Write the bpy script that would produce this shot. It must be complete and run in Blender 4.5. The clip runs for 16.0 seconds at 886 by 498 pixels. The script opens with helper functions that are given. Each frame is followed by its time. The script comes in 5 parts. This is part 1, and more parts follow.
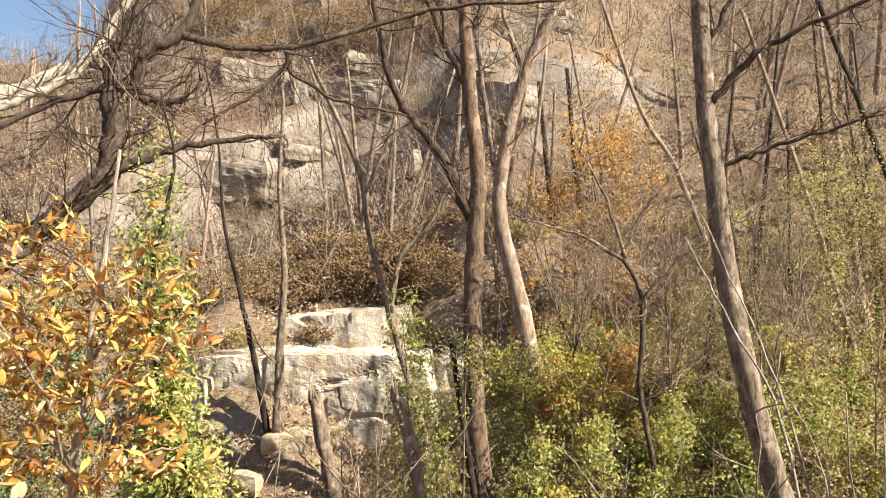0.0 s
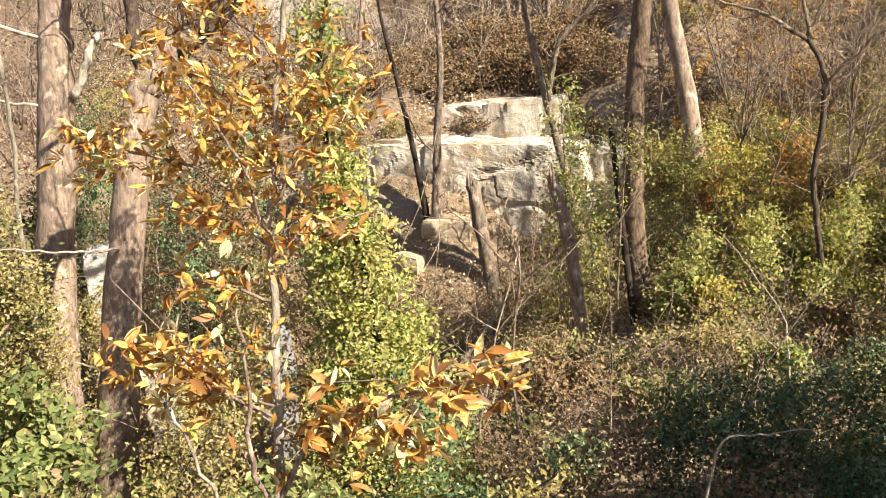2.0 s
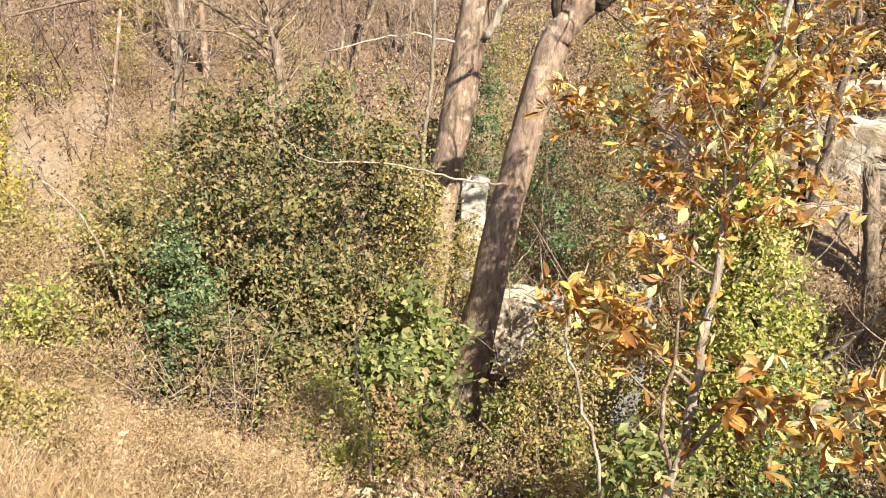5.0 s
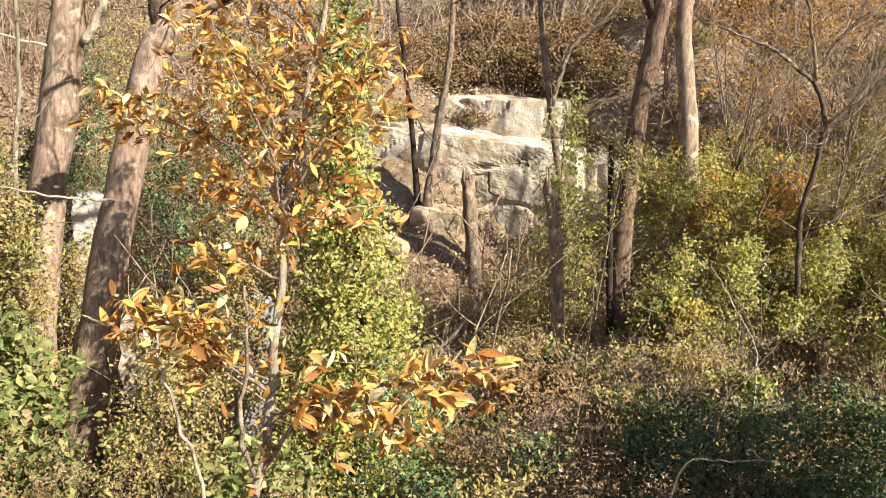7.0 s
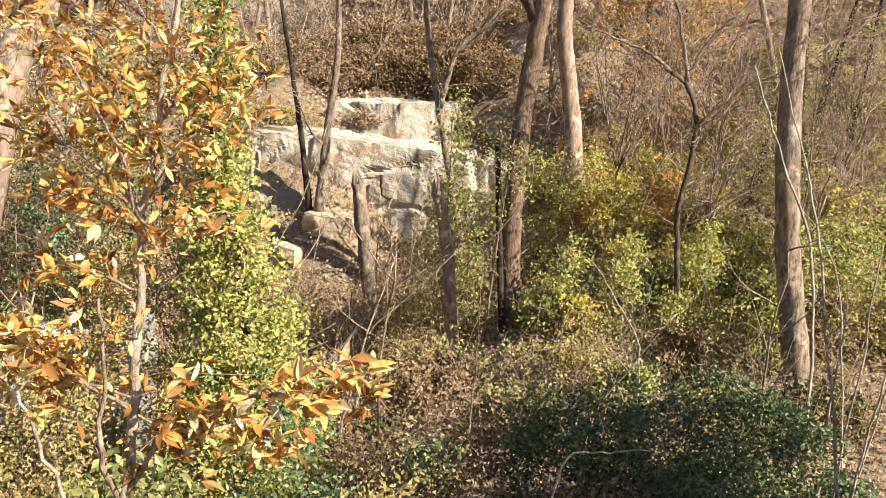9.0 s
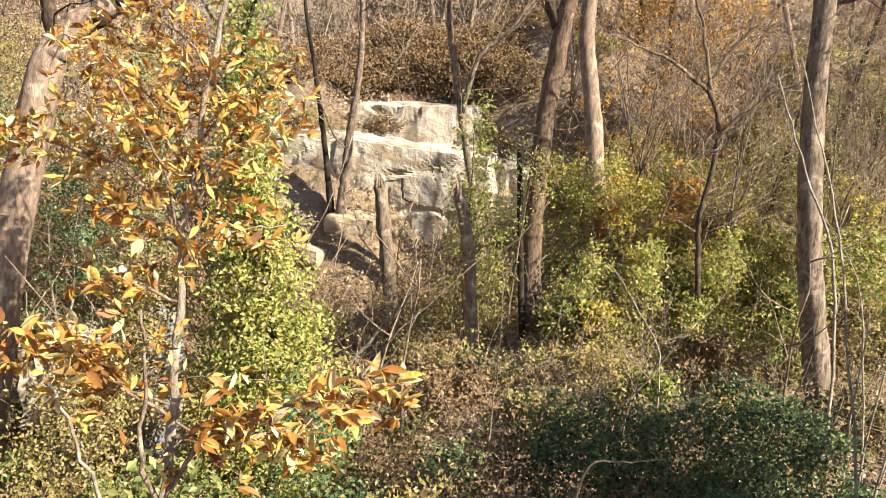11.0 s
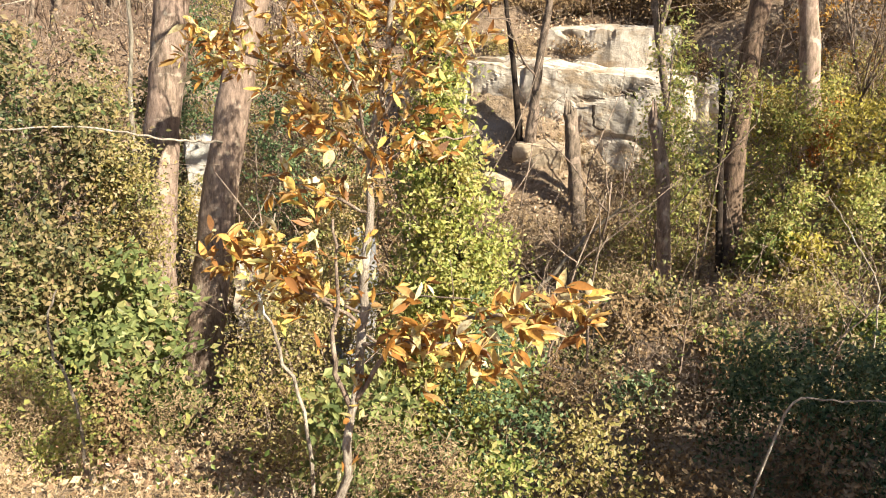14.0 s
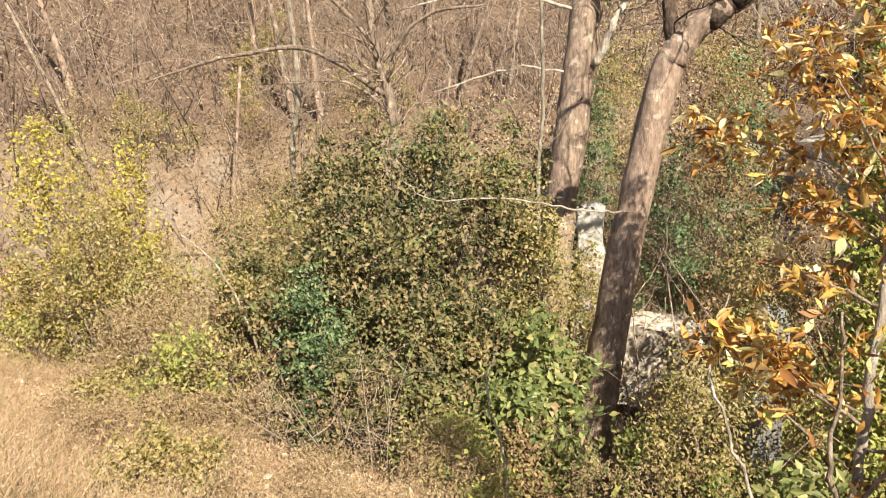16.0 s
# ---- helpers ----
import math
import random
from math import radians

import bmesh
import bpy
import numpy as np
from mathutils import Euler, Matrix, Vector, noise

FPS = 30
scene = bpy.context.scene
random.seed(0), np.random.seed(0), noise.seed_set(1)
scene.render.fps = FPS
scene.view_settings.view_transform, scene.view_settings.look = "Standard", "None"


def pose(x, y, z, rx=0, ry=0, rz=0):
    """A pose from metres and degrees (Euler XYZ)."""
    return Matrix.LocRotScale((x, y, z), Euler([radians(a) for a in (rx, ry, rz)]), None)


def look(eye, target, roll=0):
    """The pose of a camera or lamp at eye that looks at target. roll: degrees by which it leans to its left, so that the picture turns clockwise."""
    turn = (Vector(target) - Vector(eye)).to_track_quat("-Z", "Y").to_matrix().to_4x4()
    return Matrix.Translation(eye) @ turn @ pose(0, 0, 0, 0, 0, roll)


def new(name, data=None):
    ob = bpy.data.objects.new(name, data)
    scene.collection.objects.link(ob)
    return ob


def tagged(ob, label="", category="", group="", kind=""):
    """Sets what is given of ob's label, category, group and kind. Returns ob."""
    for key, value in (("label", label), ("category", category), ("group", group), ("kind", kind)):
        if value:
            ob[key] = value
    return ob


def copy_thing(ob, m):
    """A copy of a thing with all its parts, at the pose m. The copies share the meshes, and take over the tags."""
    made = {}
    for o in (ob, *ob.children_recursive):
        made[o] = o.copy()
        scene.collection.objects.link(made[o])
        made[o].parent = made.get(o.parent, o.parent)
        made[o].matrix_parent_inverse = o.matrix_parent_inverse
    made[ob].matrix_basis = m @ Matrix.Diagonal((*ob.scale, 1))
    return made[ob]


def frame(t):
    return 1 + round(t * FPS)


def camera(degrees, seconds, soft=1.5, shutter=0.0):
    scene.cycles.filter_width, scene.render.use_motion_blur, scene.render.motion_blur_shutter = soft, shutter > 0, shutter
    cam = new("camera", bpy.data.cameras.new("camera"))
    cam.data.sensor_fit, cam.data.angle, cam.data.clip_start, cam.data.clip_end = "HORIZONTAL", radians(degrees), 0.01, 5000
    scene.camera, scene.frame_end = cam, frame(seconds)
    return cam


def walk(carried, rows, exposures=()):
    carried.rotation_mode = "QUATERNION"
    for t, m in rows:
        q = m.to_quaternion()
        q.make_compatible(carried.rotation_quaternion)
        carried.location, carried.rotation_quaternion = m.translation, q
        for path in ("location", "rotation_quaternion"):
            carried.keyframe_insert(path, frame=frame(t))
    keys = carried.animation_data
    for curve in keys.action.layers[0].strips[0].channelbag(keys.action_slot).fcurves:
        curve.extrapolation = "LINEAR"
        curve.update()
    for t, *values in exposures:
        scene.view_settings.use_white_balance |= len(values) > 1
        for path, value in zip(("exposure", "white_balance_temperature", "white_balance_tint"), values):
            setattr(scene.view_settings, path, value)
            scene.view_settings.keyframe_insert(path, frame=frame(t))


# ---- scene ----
cam = camera(58.3, 16.0, soft=1.0, shutter=0.08)
PATH = [
    (0, (0.032, 0.142, 2.796), (0.008, 2.141, 2.853), -1.4),
    (0.5, (0.03, 0.125, 2.789), (0.003, 2.124, 2.741), -1.7),
    (1, (0.007, 0.117, 2.767), (-0.091, 2.108, 2.599), -1.4),
    (1.5, (-0.036, 0.134, 2.729), (-0.329, 2.08, 2.371), -1.9),
    (2, (-0.045, 0.131, 2.72), (-0.451, 2.038, 2.276), -2.1),
    (2.5, (-0.077, 0.117, 2.722), (-0.637, 1.978, 2.249), -1.7),
    (3, (-0.171, 0.09, 2.729), (-0.87, 1.9, 2.244), -0.7),
    (3.5, (-0.296, 0.04, 2.738), (-1.089, 1.809, 2.244), 0.8),
    (3.7, (-0.351, 0.014, 2.739), (-1.206, 1.753, 2.242), 1.4),
    (4.2, (-0.448, -0.062, 2.752), (-1.458, 1.584, 2.233), 2.4),
    (4.75, (-0.473, -0.144, 2.779), (-1.6, 1.412, 2.224), 2.8),
    (5.3, (-0.435, -0.18, 2.805), (-1.544, 1.382, 2.229), 3.2),
    (5.8, (-0.362, -0.132, 2.814), (-1.258, 1.568, 2.258), 4.4),
    (6, (-0.328, -0.093, 2.813), (-1.082, 1.68, 2.276), 5.1),
    (6.5, (-0.214, -0.043, 2.816), (-0.662, 1.842, 2.322), 6.2),
    (7, (-0.134, -0.002, 2.805), (-0.489, 1.908, 2.329), 5.4),
    (7.5, (-0.094, 0.028, 2.791), (-0.452, 1.939, 2.322), 4.5),
    (8, (-0.063, 0.047, 2.79), (-0.406, 1.962, 2.327), 4.0),
    (8.5, (-0.024, 0.052, 2.795), (-0.194, 1.994, 2.348), 5.0),
    (8.7, (-0.021, 0.059, 2.796), (-0.164, 2.004, 2.351), 5.2),
    (9.4, (-0.01, 0.07, 2.81), (-0.081, 2.019, 2.364), 5.4),
    (10.1, (-0.011, 0.053, 2.839), (-0.07, 2.0, 2.386), 5.2),
    (10.8, (-0.047, 0.001, 2.872), (-0.17, 1.945, 2.42), 5.4),
    (11, (-0.064, -0.019, 2.881), (-0.218, 1.924, 2.432), 5.6),
    (11.5, (-0.148, -0.068, 2.887), (-0.461, 1.861, 2.459), 5.4),
    (12, (-0.303, -0.1, 2.865), (-0.877, 1.762, 2.416), 6.8),
    (12.5, (-0.331, -0.071, 2.837), (-0.948, 1.756, 2.307), 6.6),
    (13, (-0.21, -0.024, 2.823), (-0.836, 1.794, 2.274), 4.7),
    (13.5, (-0.082, 0.03, 2.781), (-0.67, 1.852, 2.201), 3.4),
    (14, (-0.065, 0.064, 2.766), (-0.656, 1.865, 2.125), 2.7),
    (14.5, (-0.178, 0.02, 2.74), (-1.108, 1.619, 1.98), -1.3),
    (15, (-0.383, -0.115, 2.781), (-1.48, 1.368, 2.009), -0.4),
    (15.5, (-0.529, -0.215, 2.835), (-1.758, 1.195, 2.128), -1.8),
    (16, (-0.574, -0.238, 2.868), (-1.922, 1.153, 2.371), -2.3),
]
walk(cam, [(t, look(eye, target, roll)) for t, eye, target, roll in PATH],
     exposures=((0, 1.56), (2, 1.56), (3.5, 1.5), (6, 1.47), (8.5, 1.6), (11, 1.58), (12.5, 1.5), (14, 1.54), (15, 1.37), (16, 1.31)))

# ---- light ----
SUN_ELEVATION, SUN_AZIMUTH = 41.0, 113.0     # degrees; azimuth clockwise from +y
world = bpy.data.worlds.new("sky")
scene.world = world
world.use_nodes = True
wn = world.node_tree
sky = wn.nodes.new("ShaderNodeTexSky")
sky.sky_type = "NISHITA"
sky.sun_disc = False
sky.sun_elevation = radians(SUN_ELEVATION)
sky.sun_rotation = radians(SUN_AZIMUTH)
wn.links.new(sky.outputs["Color"], wn.nodes["Background"].inputs["Color"])
wn.nodes["Background"].inputs["Strength"].default_value = 0.056
sun_data = bpy.data.lights.new("sun", "SUN")
sun_data.energy, sun_data.angle, sun_data.color = 5.0, radians(0.6), (1.0, 0.94, 0.76)
sun = new("sun", sun_data)
sa, se = radians(SUN_AZIMUTH), radians(SUN_ELEVATION)
sun.matrix_world = look((30 * math.sin(sa) * math.cos(se), 30 * math.cos(sa) * math.cos(se), 30 * math.sin(se)), (0, 0, 0))

# ---- materials ----


def nodes_of(name, rough=0.8):
    m = bpy.data.materials.new(name)
    m.use_nodes = True
    nt = m.node_tree
    b = nt.nodes["Principled BSDF"]
    b.inputs["Roughness"].default_value = rough
    b.inputs["Specular IOR Level"].default_value = 0.25
    return m, nt, b


def ramp(nt, source, stops):
    r = nt.nodes.new("ShaderNodeValToRGB")
    e = r.color_ramp.elements
    while len(e) < len(stops):
        e.new(0.5)
    for el, (p, c) in zip(e, stops):
        el.position, el.color = p, (*c, 1)
    nt.links.new(source, r.inputs["Fac"])
    return r.outputs["Color"]


def noise_tex(nt, scale, detail=4, stretch=(1, 1, 1), rough=0.6, space="Object"):
    co = nt.nodes.new("ShaderNodeTexCoord")
    mp = nt.nodes.new("ShaderNodeMapping")
    mp.inputs["Scale"].default_value = stretch
    nt.links.new(co.outputs[space], mp.inputs["Vector"])
    n = nt.nodes.new("ShaderNodeTexNoise")
    n.inputs["Scale"].default_value, n.inputs["Detail"].default_value, n.inputs["Roughness"].default_value = scale, detail, rough
    nt.links.new(mp.outputs["Vector"], n.inputs["Vector"])
    return n.outputs["Fac"]


def mix(nt, fac, a, b, mode="MIX"):
    n = nt.nodes.new("ShaderNodeMix")
    n.data_type, n.blend_type = "RGBA", mode
    for key, v in (("Factor", fac), ("A", a), ("B", b)):
        s = [i for i in n.inputs if i.name == key and i.enabled][0]
        if isinstance(v, (int, float)):
            s.default_value = v
        elif isinstance(v, tuple):
            s.default_value = (*v, 1)
        else:
            nt.links.new(v, s)
    return [o for o in n.outputs if o.enabled][0]


def bump(nt, b, height, strength=0.5, distance=0.02):
    n = nt.nodes.new("ShaderNodeBump")
    n.inputs["Strength"].default_value, n.inputs["Distance"].default_value = strength, distance
    nt.links.new(height, n.inputs["Height"])
    nt.links.new(n.outputs["Normal"], b.inputs["Normal"])


def leaf_material(name, stops, translucent=0.45, rough=0.45, fade=0.0):
    """Leaves whose colour changes from leaf to leaf."""
    m, nt, b = nodes_of(name, rough)
    g = nt.nodes.new("ShaderNodeNewGeometry")
    col = ramp(nt, g.outputs["Random Per Island"], stops)
    n = noise_tex(nt, 1.3, 3, space="Generated")
    col = mix(nt, n, col, mix(nt, 0.5, col, (0.35, 0.3, 0.12), "MULTIPLY"))
    if fade:        # whole sprays turn tan or stay deeper green
        turn = ramp(nt, noise_tex(nt, 3.0, 2), [(0.5, (0, 0, 0)), (0.62, (fade,) * 3)])
        col = mix(nt, turn, col, (0.52, 0.36, 0.17))
        deep = ramp(nt, noise_tex(nt, 2.2, 2, (1, 1, 1.3)), [(0.54, (0, 0, 0)), (0.62, (fade,) * 3)])
        col = mix(nt, deep, col, (0.2, 0.28, 0.09))
    nt.links.new(col, b.inputs["Base Color"])
    t = nt.nodes.new("ShaderNodeBsdfTranslucent")
    nt.links.new(col, t.inputs["Color"])
    s = nt.nodes.new("ShaderNodeMixShader")
    s.inputs[0].default_value = translucent
    nt.links.new(b.outputs[0], s.inputs[1])
    nt.links.new(t.outputs[0], s.inputs[2])
    nt.links.new(s.outputs[0], nt.nodes["Material Output"].inputs["Surface"])
    return m


def big_leaf_material(name, stops, massed=False):
    """Large leaves, one object each, mottled along the blade."""
    m, nt, b = nodes_of(name, 0.5)
    o = nt.nodes.new("ShaderNodeNewGeometry" if massed else "ShaderNodeObjectInfo")
    col = ramp(nt, o.outputs["Random Per Island" if massed else "Random"], stops)
    n = noise_tex(nt, 70 if massed else 8, 4)
    col = mix(nt, ramp(nt, n, [(0.48, (0, 0, 0)), (0.7, (0.8, 0.8, 0.8))]), col, (0.28, 0.13, 0.04))
    nt.links.new(col, b.inputs["Base Color"])
    bump(nt, b, noise_tex(nt, 60, 2), 0.4, 0.004)
    t = nt.nodes.new("ShaderNodeBsdfTranslucent")
    nt.links.new(col, t.inputs["Color"])
    s = nt.nodes.new("ShaderNodeMixShader")
    s.inputs[0].default_value = 0.35
    nt.links.new(b.outputs[0], s.inputs[1])
    nt.links.new(t.outputs[0], s.inputs[2])
    nt.links.new(s.outputs[0], nt.nodes["Material Output"].inputs["Surface"])
    return m


def bark_material(name, dark, light, moss=(0.12, 0.13, 0.06), amount=0.25, scale=9.0):
    m, nt, b = nodes_of(name, 0.9)
    fine = noise_tex(nt, scale * 2.0, 7, (1, 1, 0.32), 0.78)
    blot = noise_tex(nt, 1.7, 4)
    col = ramp(nt, fine, [(0.36, dark), (0.62, light)])
    col = mix(nt, ramp(nt, blot, [(0.4, (0, 0, 0)), (0.7, (amount,) * 3)]), col, moss)
    spots = noise_tex(nt, 6, 3)
    col = mix(nt, ramp(nt, spots, [(0.58, (0, 0, 0)), (0.66, (0.6,) * 3)]), col, tuple(min(0.6, v * 1.6) for v in light))
    nt.links.new(col, b.inputs["Base Color"])
    bump(nt, b, fine, 0.9, 0.03)
    return m


def rock_material(name, pale, grey, dark, scale=1.0):
    m, nt, b = nodes_of(name, 0.92)
    big = noise_tex(nt, 0.7 * scale, 6, (1, 1, 1.6), 0.65)
    col = ramp(nt, big, [(0.35, grey), (0.5, pale), (0.72, tuple(v * 0.86 for v in pale))])
    streak = noise_tex(nt, 3.2 * scale, 5, (1, 1, 0.12), 0.6)
    col = mix(nt, ramp(nt, streak, [(0.52, (0, 0, 0)), (0.66, (0.7,) * 3)]), col, dark)
    soil = noise_tex(nt, 1.5 * scale, 6, (1, 1, 1.8), 0.7)
    col = mix(nt, ramp(nt, soil, [(0.5, (0, 0, 0)), (0.62, (0.75,) * 3)]), col, (0.34, 0.235, 0.14))
    fine = noise_tex(nt, 14 * scale, 6)
    col = mix(nt, 0.4, col, ramp(nt, fine, [(0.3, (0.35, 0.33, 0.3)), (0.7, (1, 1, 1))]), "MULTIPLY")
    nt.links.new(col, b.inputs["Base Color"])
    bump(nt, b, noise_tex(nt, 5 * scale, 8, rough=0.7), 0.8, 0.06)
    return m


def ground_material():
    m, nt, b = nodes_of("leaf_litter_soil", 0.95)
    big = noise_tex(nt, 0.35, 5)
    fine = noise_tex(nt, 9, 8, rough=0.75)
    soil = ramp(nt, fine, [(0.3, (0.115, 0.078, 0.05)), (0.5, (0.3, 0.215, 0.138)), (0.7, (0.48, 0.37, 0.26))])
    grass = ramp(nt, fine, [(0.3, (0.08, 0.05, 0.035)), (0.55, (0.165, 0.108, 0.076)), (0.75, (0.26, 0.185, 0.135))])
    col = mix(nt, ramp(nt, big, [(0.42, (0, 0, 0)), (0.6, (0.45, 0.45, 0.45))]), soil, grass)
    # far from the viewpoint the ground blends into the darker brown
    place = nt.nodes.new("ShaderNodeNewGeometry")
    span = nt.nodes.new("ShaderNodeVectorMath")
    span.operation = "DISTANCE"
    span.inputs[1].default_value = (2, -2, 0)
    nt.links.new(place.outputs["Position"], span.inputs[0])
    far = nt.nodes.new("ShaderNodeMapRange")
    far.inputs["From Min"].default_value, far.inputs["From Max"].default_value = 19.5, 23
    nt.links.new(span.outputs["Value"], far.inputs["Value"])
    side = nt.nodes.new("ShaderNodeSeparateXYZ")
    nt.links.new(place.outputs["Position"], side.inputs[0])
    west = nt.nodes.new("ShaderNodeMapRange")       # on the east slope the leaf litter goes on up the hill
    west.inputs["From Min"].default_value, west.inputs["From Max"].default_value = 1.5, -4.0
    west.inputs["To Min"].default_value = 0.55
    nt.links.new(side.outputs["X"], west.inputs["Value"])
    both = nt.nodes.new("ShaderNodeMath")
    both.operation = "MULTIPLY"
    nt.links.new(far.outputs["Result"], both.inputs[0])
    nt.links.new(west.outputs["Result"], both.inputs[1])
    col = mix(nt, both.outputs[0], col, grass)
    # bare stone shows where the hill is steep
    g = nt.nodes.new("ShaderNodeNewGeometry")
    sx = nt.nodes.new("ShaderNodeSeparateXYZ")
    nt.links.new(g.outputs["Normal"], sx.inputs[0])
    stone = ramp(nt, noise_tex(nt, 1.1, 8, (1, 1, 0.6)), [(0.3, (0.14, 0.11, 0.09)), (0.52, (0.28, 0.23, 0.195)), (0.7, (0.38, 0.32, 0.27))])
    steep = ramp(nt, sx.outputs["Z"], [(0.52, (1, 1, 1)), (0.66, (0, 0, 0))])
    patch = ramp(nt, noise_tex(nt, 0.5, 5), [(0.4, (0, 0, 0)), (0.5, (1, 1, 1))])
    col = mix(nt, mix(nt, 1.0, steep, patch, "MULTIPLY"), col, stone)
    nt.links.new(col, b.inputs["Base Color"])
    bump(nt, b, fine, 1.0, 0.06)
    return m


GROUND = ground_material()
BARK_BROWN = bark_material("brown_bark", (0.13, 0.088, 0.068), (0.43, 0.305, 0.235), (0.17, 0.11, 0.08), 0.45)
BARK_DEEP = bark_material("deep_brown_bark", (0.04, 0.025, 0.019), (0.29, 0.19, 0.135), (0.08, 0.06, 0.035), 0.4)
BARK_SAPLING = bark_material("sapling_bark", (0.2, 0.155, 0.12), (0.56, 0.47, 0.38), (0.1, 0.07, 0.05), 0.6, 14)
BARK_DARK = bark_material("dark_bark", (0.014, 0.01, 0.008), (0.05, 0.034, 0.026), (0.05, 0.04, 0.028))
# dark brown bark that carries the shade on the leaning tree's upper limbs
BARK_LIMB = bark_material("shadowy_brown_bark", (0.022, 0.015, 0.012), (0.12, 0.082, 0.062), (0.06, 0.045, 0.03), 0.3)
BARK_PINK = bark_material("pinkish_bark", (0.12, 0.078, 0.06), (0.44, 0.31, 0.245), amount=0.25, scale=7)
BARK_GREY = bark_material("grey_bark", (0.1, 0.08, 0.065), (0.36, 0.3, 0.24), amount=0.3)
BARK_MID = bark_material("grey_brown_bark", (0.055, 0.038, 0.03), (0.35, 0.26, 0.2), (0.1, 0.08, 0.05), 0.4)
BARK_PALE = bark_material("pale_bark", (0.3, 0.24, 0.18), (0.62, 0.53, 0.43), amount=0.1)
TWIG = bark_material("twig_bark", (0.11, 0.075, 0.058), (0.42, 0.305, 0.235), amount=0.1, scale=14)
ROCK_PALE = rock_material("pale_limestone", (0.6, 0.52, 0.44), (0.46, 0.39, 0.325), (0.12, 0.09, 0.066))
ROCK_WHITE = rock_material("white_limestone", (0.6, 0.56, 0.52), (0.5, 0.44, 0.39), (0.34, 0.3, 0.26))
ROCK_EARTH = rock_material("earthy_limestone", (0.56, 0.44, 0.32), (0.44, 0.33, 0.22), (0.16, 0.11, 0.07))
ROCK_SLATE = rock_material("bluish_limestone", (0.25, 0.25, 0.27), (0.18, 0.18, 0.195), (0.09, 0.085, 0.085))
ROCK_GREY = rock_material("grey_limestone", (0.33, 0.28, 0.24), (0.22, 0.185, 0.155), (0.11, 0.085, 0.07), 0.8)
LEAF_GREEN = leaf_material("green_leaves", [(0, (0.09, 0.13, 0.035)), (0.35, (0.22, 0.29, 0.08)), (0.65, (0.4, 0.43, 0.12)), (0.88, (0.58, 0.55, 0.21)), (1, (0.6, 0.45, 0.2))], 0.5, fade=0.55)
LEAF_LIME = leaf_material("yellow_green_leaves", [(0, (0.18, 0.22, 0.06)), (0.35, (0.38, 0.43, 0.13)), (0.7, (0.6, 0.58, 0.18)), (0.86, (0.7, 0.6, 0.21)), (0.94, (0.74, 0.68, 0.38)), (1, (0.56, 0.36, 0.2))], 0.52, fade=0.5)
LEAF_DARK = leaf_material("dark_green_leaves", [(0, (0.045, 0.075, 0.036)), (0.4, (0.11, 0.165, 0.075)), (0.8, (0.2, 0.26, 0.125)), (1, (0.3, 0.34, 0.18))], 0.3, 0.35)
LEAF_OLIVE = leaf_material("olive_and_tan_leaves", [(0, (0.15, 0.14, 0.045)), (0.35, (0.36, 0.31, 0.1)), (0.65, (0.52, 0.42, 0.18)), (1, (0.66, 0.51, 0.31))], 0.5, fade=0.5)
LEAF_YELLOW = leaf_material("yellow_leaves", [(0, (0.24, 0.2, 0.05)), (0.4, (0.46, 0.38, 0.08)), (0.75, (0.62, 0.53, 0.1)), (1, (0.6, 0.46, 0.2))], 0.42)
LEAF_BROAD = leaf_material("broad_fading_leaves", [(0, (0.04, 0.045, 0.021)), (0.3, (0.095, 0.097, 0.04)), (0.6, (0.17, 0.16, 0.068)), (0.82, (0.27, 0.215, 0.112)), (1, (0.38, 0.275, 0.175))], 0.35, 0.5, fade=0.4)
LEAF_MAPLE = leaf_material("mid_green_broad_leaves", [(0, (0.09, 0.12, 0.045)), (0.4, (0.19, 0.23, 0.085)), (0.8, (0.34, 0.37, 0.14)), (1, (0.52, 0.46, 0.2))], 0.45, 0.45, fade=0.25)
LEAF_IVY = leaf_material("bright_ivy_leaves", [(0, (0.17, 0.2, 0.055)), (0.3, (0.36, 0.4, 0.11)), (0.6, (0.56, 0.56, 0.16)), (0.85, (0.7, 0.64, 0.23)), (0.95, (0.74, 0.66, 0.34)), (1, (0.55, 0.38, 0.2))], 0.5, 0.45, fade=0.35)
LEAF_RED = leaf_material("scarlet_leaves", [(0, (0.4, 0.09, 0.03)), (0.5, (0.58, 0.2, 0.06)), (1, (0.66, 0.4, 0.12))], 0.45)
LEAF_ORANGE = leaf_material("orange_leaves", [(0, (0.34, 0.14, 0.03)), (0.5, (0.58, 0.3, 0.06)), (1, (0.66, 0.44, 0.12))], 0.4)
LEAF_BROWN = leaf_material("dry_brown_leaves", [(0, (0.11, 0.068, 0.038)), (0.5, (0.25, 0.162, 0.088)), (1, (0.4, 0.275, 0.155))], 0.2, 0.8)
LEAF_TAN = leaf_material("withered_tan_leaves", [(0, (0.2, 0.135, 0.08)), (0.5, (0.36, 0.255, 0.155)), (1, (0.52, 0.39, 0.25))], 0.25, 0.85)
LEAF_HUSK = leaf_material("rusty_withered_leaves", [(0, (0.13, 0.088, 0.062)), (0.5, (0.27, 0.195, 0.14)), (0.85, (0.4, 0.305, 0.22)), (1, (0.3, 0.28, 0.14))], 0.25, 0.85)
LITTER = leaf_material("fallen_leaves", [(0, (0.18, 0.1, 0.06)), (0.4, (0.42, 0.28, 0.18)), (0.8, (0.58, 0.43, 0.3)), (1, (0.7, 0.58, 0.45))], 0.1, 0.85)
